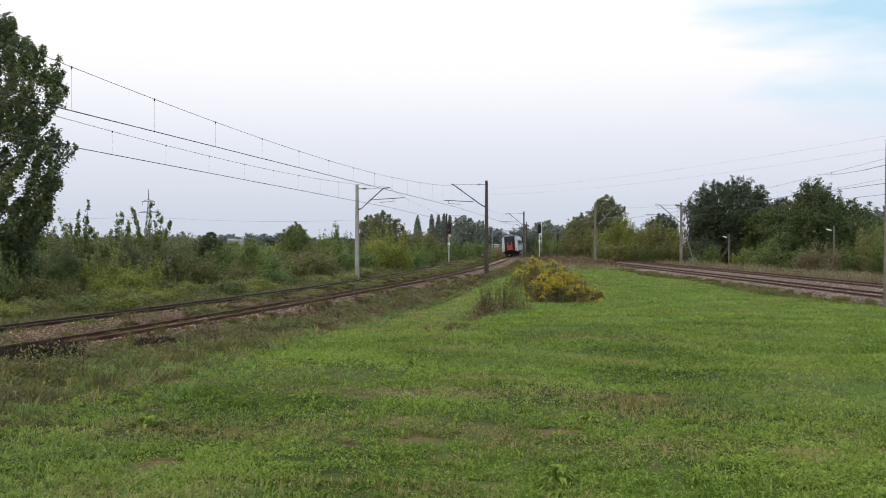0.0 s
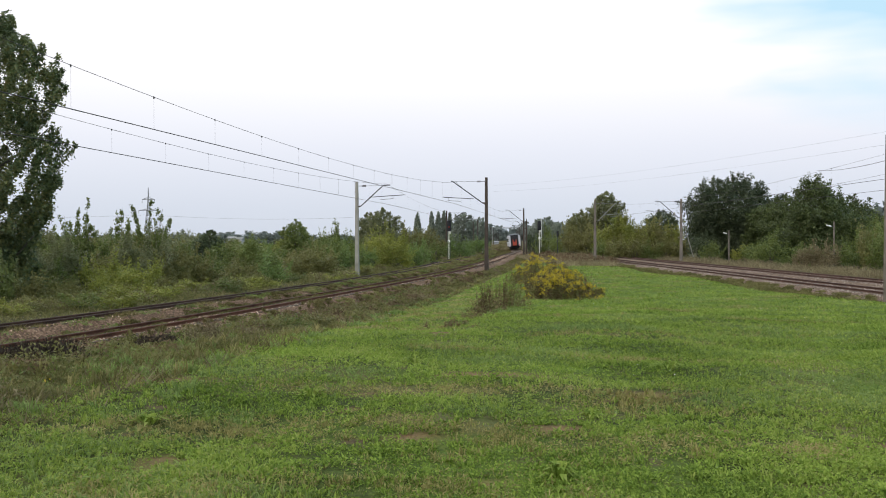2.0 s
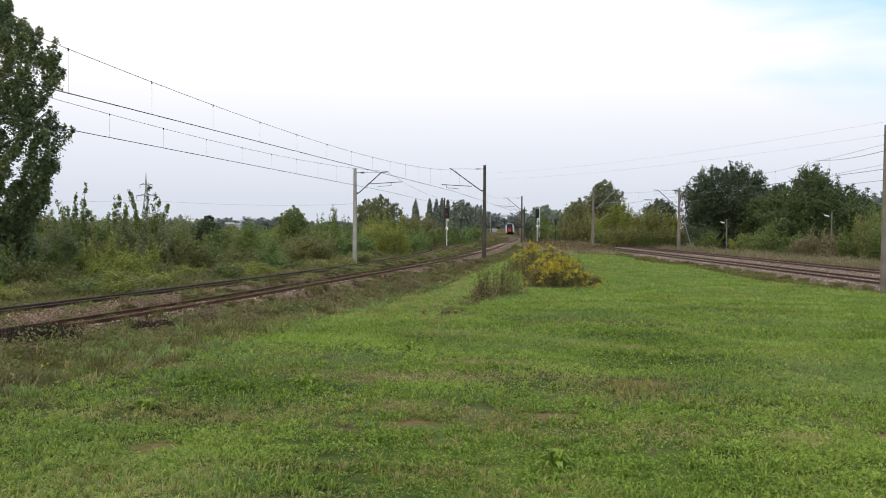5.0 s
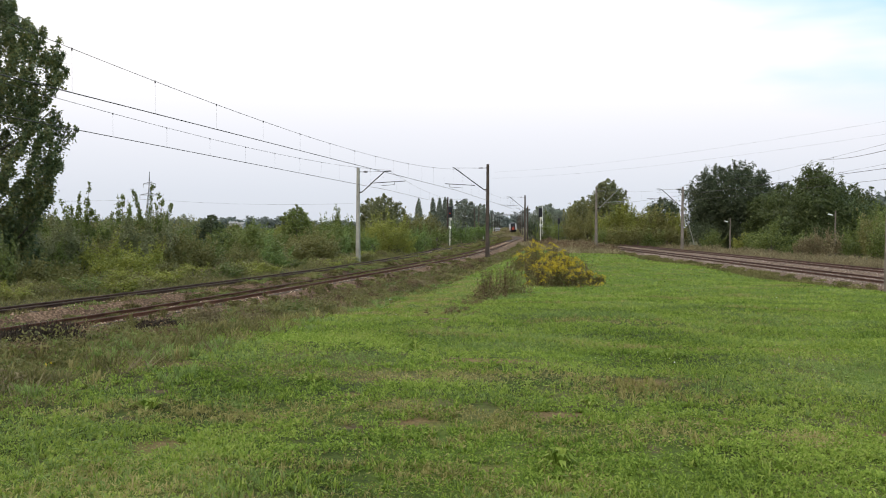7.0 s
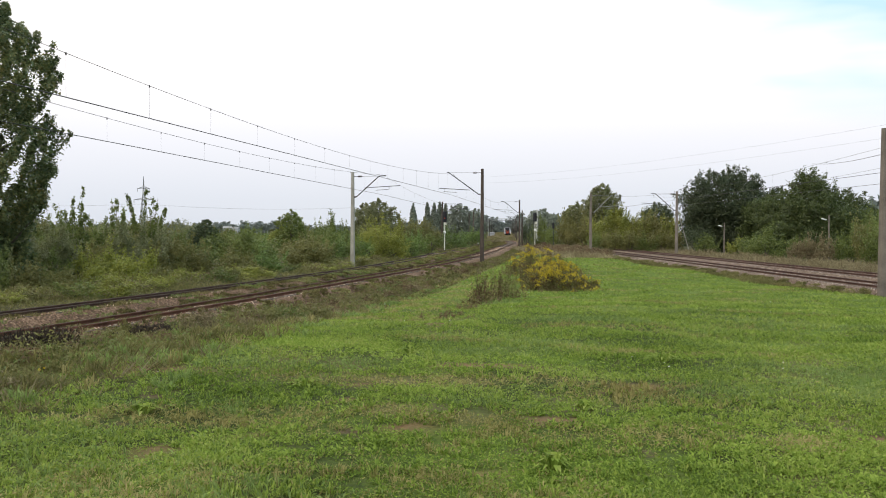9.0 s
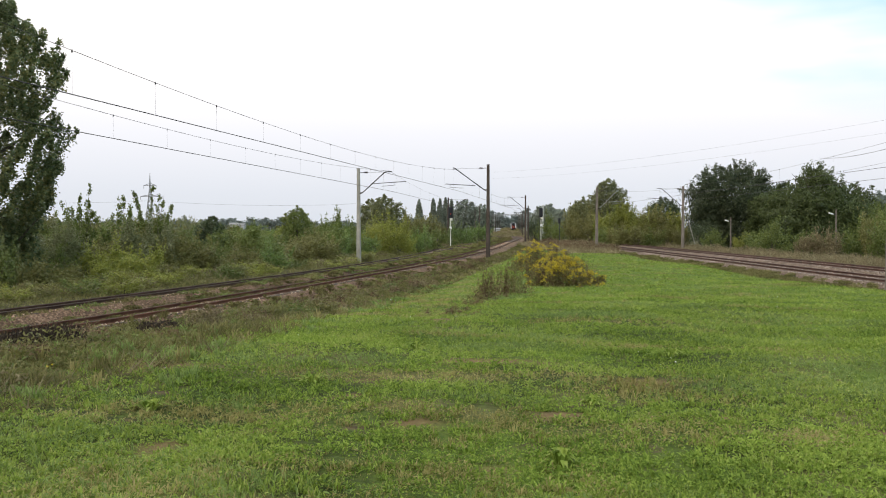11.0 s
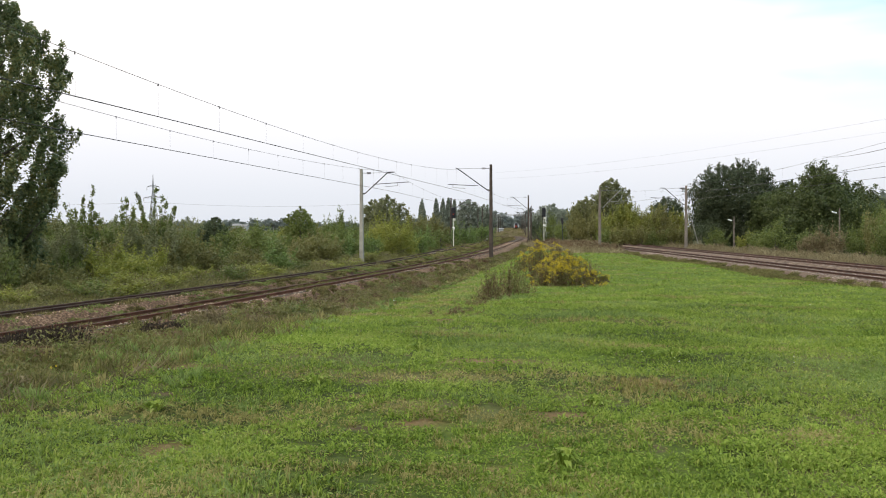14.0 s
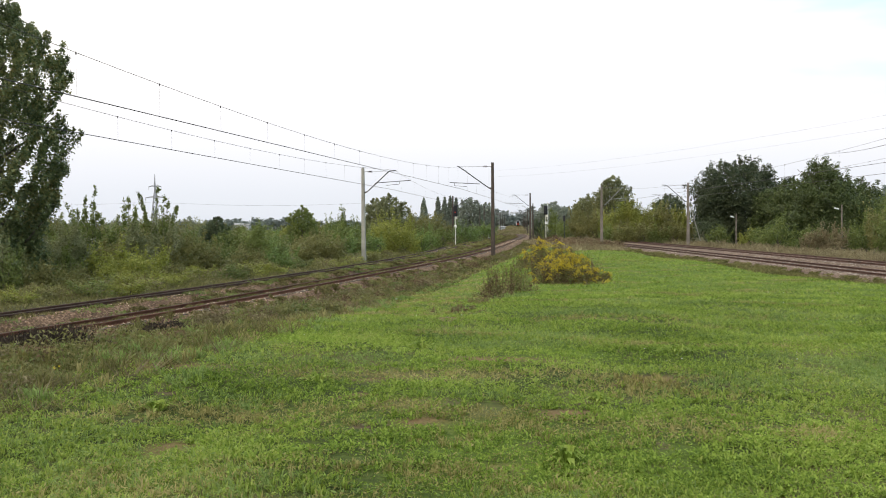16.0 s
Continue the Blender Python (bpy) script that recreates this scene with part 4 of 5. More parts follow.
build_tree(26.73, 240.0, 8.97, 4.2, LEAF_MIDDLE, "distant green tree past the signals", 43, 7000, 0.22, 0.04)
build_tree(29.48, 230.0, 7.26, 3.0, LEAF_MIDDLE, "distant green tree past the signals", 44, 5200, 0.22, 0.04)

for px, y, top, seed in ((-22.88, 58.0, 5.25, 51), (-24.23, 60.0, 4.60, 52), (-21.61, 60.0, 4.27, 53), (-20.13, 62.0, 5.45, 54), (-19.59, 62.0, 4.68, 55), (-22.26, 64.0, 3.95, 56), (-22.06, 62.0, 4.68, 58)):
    build_sapling(px, y, top, seed)

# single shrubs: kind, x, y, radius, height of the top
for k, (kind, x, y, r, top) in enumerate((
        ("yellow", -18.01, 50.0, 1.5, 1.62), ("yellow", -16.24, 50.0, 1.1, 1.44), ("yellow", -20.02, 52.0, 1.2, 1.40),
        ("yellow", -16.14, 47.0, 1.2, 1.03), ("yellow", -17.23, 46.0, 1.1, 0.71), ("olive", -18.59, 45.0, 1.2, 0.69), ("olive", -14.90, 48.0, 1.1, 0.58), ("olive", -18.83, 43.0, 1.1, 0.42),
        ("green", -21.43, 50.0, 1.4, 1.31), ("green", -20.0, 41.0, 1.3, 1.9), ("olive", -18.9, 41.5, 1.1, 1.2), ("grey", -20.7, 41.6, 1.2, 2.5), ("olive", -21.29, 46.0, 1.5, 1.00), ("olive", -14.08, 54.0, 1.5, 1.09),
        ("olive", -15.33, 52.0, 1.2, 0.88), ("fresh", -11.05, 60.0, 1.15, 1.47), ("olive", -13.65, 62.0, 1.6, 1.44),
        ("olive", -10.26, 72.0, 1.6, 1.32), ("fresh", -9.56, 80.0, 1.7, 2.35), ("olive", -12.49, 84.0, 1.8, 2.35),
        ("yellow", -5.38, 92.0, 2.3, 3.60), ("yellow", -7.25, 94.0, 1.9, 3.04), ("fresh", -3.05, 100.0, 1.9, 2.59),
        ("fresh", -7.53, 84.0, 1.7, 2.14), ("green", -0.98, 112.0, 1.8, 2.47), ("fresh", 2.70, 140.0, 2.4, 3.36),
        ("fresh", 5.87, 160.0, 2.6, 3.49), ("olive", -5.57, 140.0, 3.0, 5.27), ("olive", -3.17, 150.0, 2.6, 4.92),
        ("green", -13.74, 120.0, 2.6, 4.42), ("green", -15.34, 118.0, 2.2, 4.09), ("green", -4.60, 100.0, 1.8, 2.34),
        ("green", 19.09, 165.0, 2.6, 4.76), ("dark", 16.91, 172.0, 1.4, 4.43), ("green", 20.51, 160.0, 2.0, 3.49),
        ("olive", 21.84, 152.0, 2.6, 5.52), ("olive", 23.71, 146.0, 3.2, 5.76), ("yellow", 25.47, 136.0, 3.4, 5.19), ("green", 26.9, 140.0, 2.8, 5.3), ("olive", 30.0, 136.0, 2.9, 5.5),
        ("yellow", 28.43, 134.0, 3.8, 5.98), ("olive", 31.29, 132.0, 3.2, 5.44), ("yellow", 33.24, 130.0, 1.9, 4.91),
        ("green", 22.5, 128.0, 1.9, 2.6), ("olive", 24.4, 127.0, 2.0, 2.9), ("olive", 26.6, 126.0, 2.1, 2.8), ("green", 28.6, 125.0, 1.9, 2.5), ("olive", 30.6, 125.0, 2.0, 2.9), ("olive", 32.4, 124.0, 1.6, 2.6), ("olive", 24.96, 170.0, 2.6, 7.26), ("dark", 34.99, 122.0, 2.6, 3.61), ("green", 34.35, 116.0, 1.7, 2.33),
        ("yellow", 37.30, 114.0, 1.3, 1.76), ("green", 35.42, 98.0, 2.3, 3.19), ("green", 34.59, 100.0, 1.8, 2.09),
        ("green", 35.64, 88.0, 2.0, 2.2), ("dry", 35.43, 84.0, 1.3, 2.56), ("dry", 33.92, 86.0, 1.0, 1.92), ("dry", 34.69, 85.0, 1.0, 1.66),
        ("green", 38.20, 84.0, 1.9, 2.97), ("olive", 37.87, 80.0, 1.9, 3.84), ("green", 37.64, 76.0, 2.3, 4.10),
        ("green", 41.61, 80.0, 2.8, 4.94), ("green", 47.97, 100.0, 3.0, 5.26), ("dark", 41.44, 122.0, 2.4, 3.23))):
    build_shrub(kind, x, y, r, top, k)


def build_thicket(seed=9):
    """The wild scrub that fills the low land beyond the tracks."""
    rng = np.random.default_rng(seed)
    kinds = ("green", "olive", "olive", "green", "yellow", "fresh")
    for k in range(160):
        y = 52 + 270 * rng.uniform(0, 1) ** 1.5
        x = rng.uniform(-0.54, 0.04) * y
        if x > float(far_track(y)) - 5 - 0.02 * y:
            continue
        top = 2.4 + (rng.uniform(-12, 11) + 9 * (x < -0.28 * y)) * y / 1607 - 0.35 * (y < 75)
        kind = ("green", "grey", "olive")[k % 3] if x < -0.26 * y else kinds[k % 6]
        build_shrub(kind, x, y, rng.uniform(1.3, 2.3) * (1 + y / 160), max(0.5, top), k)
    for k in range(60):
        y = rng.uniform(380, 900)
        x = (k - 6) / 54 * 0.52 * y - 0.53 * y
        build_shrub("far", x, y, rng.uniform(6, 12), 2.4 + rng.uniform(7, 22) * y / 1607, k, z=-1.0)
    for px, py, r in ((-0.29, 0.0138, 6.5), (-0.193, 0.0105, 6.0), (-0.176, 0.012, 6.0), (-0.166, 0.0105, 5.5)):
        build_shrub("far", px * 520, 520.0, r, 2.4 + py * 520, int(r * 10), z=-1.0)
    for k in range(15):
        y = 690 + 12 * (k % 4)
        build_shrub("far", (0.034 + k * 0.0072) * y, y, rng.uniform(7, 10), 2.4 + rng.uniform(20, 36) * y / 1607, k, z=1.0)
    for k in range(16):
        y = rng.uniform(110, 150)
        build_shrub(("green", "olive", "dark")[k % 3], rng.uniform(38, 85), y, rng.uniform(2, 3.4), rng.uniform(2.5, 6.5), k)


build_thicket()
rng = np.random.default_rng(96)
for k in range(64):
    y = 27 + 50 * rng.uniform(0, 1) ** 1.3
    x = float(far_track(y)) - rng.uniform(3.4, 8.5)
    if -0.53 * y < x:
        build_shrub(("olive", "yellow", "yellow", "green", "olive")[k % 5], x, y, rng.uniform(0.7, 1.2), float(ground_z(x, y)) + rng.uniform(0.4, 0.85), k)
rng = np.random.default_rng(95)
for k, (x, y, r, tall) in enumerate(((-5.0, 21.0, 0.5, 0.6), (-4.6, 21.6, 0.6, 0.66), (-4.15, 22.2, 0.55, 0.62), (-3.7, 22.8, 0.5, 0.55), (-3.2, 23.6, 0.5, 0.5), (-5.6, 20.5, 0.42, 0.45),
                                     (-4.9, 27.0, 0.5, 0.45), (-4.2, 30.0, 0.5, 0.45), (-3.2, 33.0, 0.5, 0.45), (-2.2, 38.0, 0.6, 0.5), (-1.2, 43.0, 0.6, 0.5), (-5.9, 17.4, 0.35, 0.4), (-5.2, 17.9, 0.3, 0.35))):
    build_shrub("olive" if k % 3 else "green", x, y, r, float(surface_z(np.array(x), np.array(y))) + tall, k)
for k in range(42):
    y = 15 + 45 * rng.uniform(0, 1) ** 1.4
    x = float(near_track(y)) + 2.0 + (float(verge_edge(y)) - 2.6) * rng.uniform(0, 1)
    build_shrub(("olive", "dry", "green", "olive")[k % 4], x, y, rng.uniform(0.2, 0.42), float(surface_z(np.array(x), np.array(y))) + rng.uniform(0.18, 0.38), k)
build_shrub("dry", -7.6, 17.6, 0.55, 0.42, 2)
build_shrub("dry", -8.6, 17.0, 0.45, 0.3, 1)


def build_weed_mounds(leaf, label, line, lo, hi, a, b, count, radius, tall, seed):
    """Low leafy mounds of wild weeds along a track."""
    rng = np.random.default_rng(seed)
    y = a * np.exp(rng.uniform(0, 1, count) * math.log(b / a))
    far_edge = np.minimum(hi, verge_edge(y) - 0.4) if line is near_track and hi > 3 else hi
    x = line(y) + lo + (far_edge - lo) * rng.uniform(0, 1, count)
    z = surface_z(x, y)
    per = 150
    r, h = rng.uniform(0.4, 1, count) * radius, rng.uniform(0.4, 1, count) * tall
    d = rng.normal(size=(count, per, 3))
    d /= np.linalg.norm(d, axis=2)[:, :, None]
    d[:, :, 2] = np.abs(d[:, :, 2])
    reach = 0.55 + 0.5 * rng.uniform(0, 1, (count, per, 1)) ** 0.6 + 0.2 * np.sin(d[:, :, 0:1] * 9) * np.sin(d[:, :, 1:2] * 8)
    p = np.stack((x, y, z), -1)[:, None] + d * reach * np.stack((r * 1.3, r, h), -1)[:, None]
    size = np.repeat(0.018 + 0.00095 * y, per)
    name = "wild_weeds"
    tagged(part(name, mesh_of(name, *leaves(rng, p.reshape(-1, 3), size, d.reshape(-1, 3) * 0.6, 0.42, 3), leaf), leaf), label, "weeds", kind="stuff")


build_weed_mounds(LEAF_OLIVE, "olive-green wild weeds on the track verge", near_track, 2.2, 8.9, 7.5, 90, 430, 0.5, 0.36, 71)
build_weed_mounds(LEAF_RUST, "reddish-brown withered weeds on the track verge", near_track, 2.0, 8.6, 8, 90, 270, 0.4, 0.36, 72)
build_weed_mounds(LEAF_GREEN, "green herbs on the track verge", near_track, 2.6, 9.6, 7, 60, 230, 0.4, 0.22, 78)
build_weed_mounds(LEAF_DRY, "pale withered herbs on the track verge", near_track, 2.4, 9.6, 7, 60, 110, 0.35, 0.28, 79)
build_weed_mounds(LEAF_OLIVE, "low olive weeds creeping over the ballast", near_track, 1.5, 2.7, 13, 72, 260, 0.32, 0.15, 81)
build_weed_mounds(GRASS_TALL, "low brownish weeds creeping over the ballast", near_track, 1.35, 2.4, 13, 72, 180, 0.3, 0.12, 82)
build_weed_mounds(GRASS_TALL, "low weeds between the two tracks", near_track, -2.4, -1.0, 16, 170, 380, 0.34, 0.13, 83)
build_weed_mounds(GRASS_TALL, "low weeds growing between the rails", near_track, -0.6, 0.6, 18, 90, 120, 0.26, 0.10, 85)
build_weed_mounds(GRASS_BANK, "low weeds at the foot of the field track", field_track, -3.1, -1.6, 34, 110, 240, 0.4, 0.2, 84)
build_weed_mounds(LEAF_OLIVE, "olive wild herbs on the bank beyond the tracks", far_track, -9.5, -3.0, 24, 150, 130, 1.2, 0.9, 73)
build_weed_mounds(LEAF_DRY, "withered tan herbs on the bank beyond the tracks", far_track, -9.5, -3.0, 24, 150, 50, 1.0, 0.8, 74)
build_weed_mounds(LEAF_DRY, "straw-coloured herbs beyond the outer track", outer_track, 3.0, 8.0, 42, 130, 60, 0.9, 0.9, 75)
build_weed_mounds(LEAF_RUST, "reddish-brown withered herbs at the meadow's end", field_track, -7.5, -2.2, 106, 150, 90, 1.3, 1.1, 76)
build_weed_mounds(LEAF_GREEN, "green weeds between the tracks", near_track, -2.9, -1.7, 20, 170, 90, 0.5, 0.16, 77)


build_weed_mounds(LEAF_RUST, "reddish-brown withered herbs closing the field track's view", field_track, -7.0, -1.2, 101, 128, 150, 1.0, 0.95, 93)
build_weed_mounds(LEAF_DRY, "pale seeding herbs at the meadow's end", field_track, -6.5, -1.2, 101, 135, 90, 0.9, 1.0, 94)
for far_line in (near_track, far_track):
    build_weed_mounds(GRASS_BANK, "dull weeds over the far end of the tracks", far_line, -2.3, 2.3, 250, 640, 130, 0.9, 0.15, 91)
    build_weed_mounds(LEAF_DRY, "pale withered weeds over the far end of the tracks", far_line, -3.0, 3.0, 250, 640, 190, 1.1, 0.2, 92)


build_weed_mounds(GRASS_BANK, "low weeds creeping up the ballast at the bend", near_track, 1.9, 2.9, 66, 150, 150, 0.4, 0.1, 101)
build_weed_mounds(GRASS_BANK, "low weeds between the far track's rails", far_track, -0.6, 0.6, 48, 220, 90, 0.34, 0.08, 102)
build_weed_mounds(LEAF_OLIVE, "olive weeds along the far track's shoulder", far_track, 1.1, 1.9, 44, 220, 110, 0.4, 0.12, 103)
build_weed_mounds(LEAF_RUST, "reddish-brown seeding weeds along the near track", near_track, 2.4, 4.6, 28, 80, 60, 0.42, 0.5, 104)
build_weed_mounds(LEAF_DRY, "tan seeding weeds along the near track", near_track, 2.4, 5.0, 20, 80, 100, 0.4, 0.42, 106)
build_weed_mounds(GRASS_BANK, "tall olive weeds along the near track", near_track, 2.6, 5.2, 26, 80, 130, 0.42, 0.46, 105)


# ---- far buildings ----
build_weed_mounds(GRASS_BANK, "low brownish herbs on the verge crest", near_track, 6.0, 8.9, 8, 17, 170, 0.28, 0.11, 86)
build_weed_mounds(LEAF_OLIVE, "low olive herbs on the verge crest", near_track, 6.0, 9.2, 8, 17, 170, 0.28, 0.12, 87)
build_weed_mounds(GRASS_BANK, "low olive weeds over the shoulder of the field track", field_track, -2.5, -1.55, 34, 112, 330, 0.34, 0.16, 88)


def build_house(x, y, w, d, z0, wall_h, roof_h, turn, label):
    h = thing("house", pose(x, y, z0, 0, 0, turn), label, "house", "distant houses")
    part("wall", box(bmesh.new(), (w, d, wall_h), (0, 0, wall_h / 2)), WALL_PALE, h)
    bm = bmesh.new()
    v = [bm.verts.new(p) for p in ((-w / 2 - 0.4, -d / 2 - 0.4, wall_h), (w / 2 + 0.4, -d / 2 - 0.4, wall_h), (w / 2 + 0.4, d / 2 + 0.4, wall_h), (-w / 2 - 0.4, d / 2 + 0.4, wall_h), (-w / 2 - 0.2, 0, wall_h + roof_h), (w / 2 + 0.2, 0, wall_h + roof_h))]
    for f in ((0, 1, 5, 4), (2, 3, 4, 5), (0, 4, 3), (1, 2, 5), (3, 2, 1, 0)):
        bm.faces.new([v[i] for i in f])
    part("roof", bm, ROOF_RED, h)
    for i in range(int(w // 3)):
        part("window", box(bmesh.new(), (1.1, 0.12, 1.3), (-w / 2 + 1.6 + i * 3, -d / 2 - 0.02, wall_h * 0.55), 0.02), GLASS_DARK, h)


build_house(-111.38, 480.0, 4.2, 4, -1.0, 3.89 + 1, 1.0, 10, "distant white house with a low roof")
build_house(-116.46, 520.0, 4.5, 4, -1.0, 3.69 + 1, 1.0, -8, "distant pale house with a low roof")
build_house(24.56, 420.0, 2.1, 2.6, 0.1, 1.5, 0.5, 5, "small white trackside hut")
for k in range(8):
    build_post(-52.67 + k * 0.75, 255.0 + k, 2.6, WALL_PALE, "slim pale post in a distant row", 0.06)
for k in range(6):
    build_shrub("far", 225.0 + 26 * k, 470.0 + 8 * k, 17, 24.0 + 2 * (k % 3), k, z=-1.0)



# ---- the train ----
def coach_mesh_body(length):
    w, bm = 1.42, bmesh.new()
    prof = ((-w, 0.95), (-w - 0.02, 2.0), (-w + 0.02, 3.15), (-w + 0.16, 3.55), (w - 0.16, 3.55), (w - 0.02, 3.15), (w + 0.02, 2.0), (w, 0.95))
    rings = [[bm.verts.new((x, y, z)) for x, z in prof] for y in (0, length)]
    for i in range(len(prof)):
        j = (i + 1) % len(prof)
        bm.faces.new((rings[0][i], rings[0][j], rings[1][j], rings[1][i]))
    bm.faces.new(rings[0][::-1])
    bm.faces.new(rings[1])
    bmesh.ops.recalc_face_normals(bm, faces=bm.faces)
    return bm


def build_coach(last):
    """A coach, its rear end at the origin, running along local +y."""
    length = 24.5
    c = thing("passenger_coach", Matrix(), "light grey passenger coach with dark end and orange-red gangway door" if last else "light grey passenger coach of the departing train", "train coach", "train coaches")
    part("body", coach_mesh_body(length), GREY_PAINT, c)
    bm = bmesh.new()
    arc = [(1.27 * math.cos(a), 3.55 + 0.5 * math.sin(a)) for a in np.linspace(0, math.pi, 11)]
    rings = [[bm.verts.new((x, y, z)) for x, z in arc] for y in (-0.02, length + 0.02)]
    for i in range(10):
        bm.faces.new((rings[0][i], rings[0][i + 1], rings[1][i + 1], rings[1][i]))
    bm.faces.new(rings[0][::-1])
    bm.faces.new(rings[1])
    part("roof", bm, ROOF_GREY, c)
    part("end_panel", box(bmesh.new(), (1.9, 0.1, 2.75), (0, -0.06, 2.3), 0.03), BLACK, c, "black end panel")
    part("gangway", box(bmesh.new(), (1.25, 0.25, 2.35), (0, -0.2, 2.2), 0.08), BLACK, c, "black rubber gangway surround")
    part("door", box(bmesh.new(), (0.98, 0.08, 1.45), (0, -0.34, 1.85), 0.02), ORANGE, c, "orange-red gangway door")
    part("door_window", box(bmesh.new(), (0.5, 0.05, 0.55), (0, -0.39, 2.35), 0.02), GLASS_DARK, c)
    for s in (-1, 1):
        part("tail_light", rod(bmesh.new(), (s * 1.12, -0.08, 1.3), (s * 1.12, -0.16, 1.3), 0.1), RED_LIGHT if last else BLACK, c)
        part("buffer", rod(bmesh.new(), (s * 0.88, 0.0, 1.05), (s * 0.88, -0.55, 1.05), 0.14), BLACK, c)
        for k in range(9):
            part("window", box(bmesh.new(), (0.05, 1.5, 0.85), (s * 1.425, 2.6 + k * 2.4, 2.45), 0.02), GLASS_DARK, c)
    part("underframe", box(bmesh.new(), (2.5, length - 0.4, 0.42), (0, length / 2, 0.8), 0.03), BLACK, c)
    for y in (3.0, length - 3.0):
        bogie = part("bogie", box(bmesh.new(), (2.1, 3.2, 0.38), (0, y, 0.55), 0.06), BLACK, c)
        for dy in (-1.25, 1.25):
            for s in (-0.80, 0.3):
                part("wheel", rod(bmesh.new(), (s - 0.06, y + dy, 0.46), (s + 0.06, y + dy, 0.46), 0.46, sides=20), STEEL_DARK, bogie)
    return c


COACHES = [build_coach(True), build_coach(False), build_coach(False)]


# ---- an insect that crosses close before the lens ----
def build_fly():
    fly = thing("flying_insect", pose(-4, -2, 3.5), "small dark flying insect in the air", "insect")
    bm = bmesh.new()
    bmesh.ops.create_icosphere(bm, subdivisions=2, radius=1.0, matrix=Matrix.Diagonal((0.0038, 0.0008, 0.0007, 1)))
    part("body", bm, FLY_GREY, fly)
    for s in (-1, 1):
        bm = bmesh.new()
        bmesh.ops.create_icosphere(bm, subdivisions=1, radius=1.0, matrix=pose(-0.001, s * 0.0022, 0.0006, 0, 0, s * 25) @ Matrix.Diagonal((0.0016, 0.0022, 0.0001, 1)))
        part("wing", bm, FLY_GREY, fly)
    return fly


FLY = build_fly()


# ---- low plants ----
def blades(rng, x, y, height, width, lean=0.5):
    """One bent triangle a blade, its foot on the ground."""
    n = len(x)
    z = surface_z(x, y) - 0.01
    a = rng.uniform(0, 6.28, n)
    u = np.stack((np.cos(a), np.sin(a), np.zeros(n)), -1) * width[:, None]
    b = rng.uniform(0, 6.28, n)
    tip = np.stack((np.cos(b), np.sin(b), np.zeros(n)), -1) * (height * rng.uniform(0.1, 1, n) * lean)[:, None] + np.array((0, 0, 1.0)) * height[:, None]
    o = np.stack((x, y, z), -1)
    v = np.stack((o - u, o + u, o + tip), 1)
    return v.reshape(-1, 3), np.arange(n * 3).reshape(n, 3)


def meadow_points(rng, n, a, b):
    """Places on the meadow between the distances a and b, evenly by bearing and by the logarithm of distance."""
    y = a * np.exp(rng.uniform(0, 1, n) * math.log(b / a))
    x = rng.uniform(-0.56, 0.56, n) * y
    d = nearest_track(x, y)
    edge = verge_edge(y) - 1.0
    keep = (d > edge + rng.uniform(0, 2.2, n)) & (x > near_track(y)) & (x < outer_track(y)) & (bare_ground(x, y) < rng.uniform(0.04, 0.75, n))
    return x[keep], y[keep]


def tufts(rng, x, y, height, reach, per, width):
    """Tufts of arching leaves, each a narrow four-cornered blade bent over at its middle."""
    n = len(x)
    a = rng.uniform(0, 6.28, (n, per))
    out = np.stack((np.cos(a), np.sin(a), np.zeros_like(a)), -1)
    side = np.stack((-np.sin(a), np.cos(a), np.zeros_like(a)), -1) * (width[:, None] * rng.uniform(0.6, 1.3, (n, per)))[:, :, None]
    h = height[:, None] * rng.uniform(0.4, 1.1, (n, per))
    r = reach[:, None] * rng.uniform(0.2, 1.1, (n, per))
    foot = np.stack((x, y, surface_z(x, y) - 0.01), -1)[:, None] + out * (reach[:, None] * rng.uniform(0, 0.45, (n, per)))[:, :, None]
    up = np.array((0, 0, 1.0))
    mid = foot + out * (r * 0.4)[:, :, None] + up * (h * 0.7)[:, :, None]
    tip = foot + out * r[:, :, None] + up * (h * rng.uniform(0.75, 1.1, (n, per)))[:, :, None]
    v = np.stack((foot, mid - side, tip, mid + side), 2).reshape(-1, 3)
    k = np.arange(n * per)[:, None] * 4
    return v, np.concatenate((k + (0, 1, 3), k + (1, 2, 3)))


# drifts of fine bluish grass in the meadow: x, y, half-length, half-width
DRIFTS = ((1.2, 13.2, 1.4, 0.7), (-1.1, 11.4, 0.5, 0.5), (5.4, 14.6, 1.6, 0.5), (-1.9, 7.9, 0.3, 0.25), (3.2, 20.0, 2.0, 1.2), (-2.9, 12.6, 0.9, 0.5), (0.5, 8.6, 0.7, 0.25), (1.5, 30.0, 1.5, 4.0))


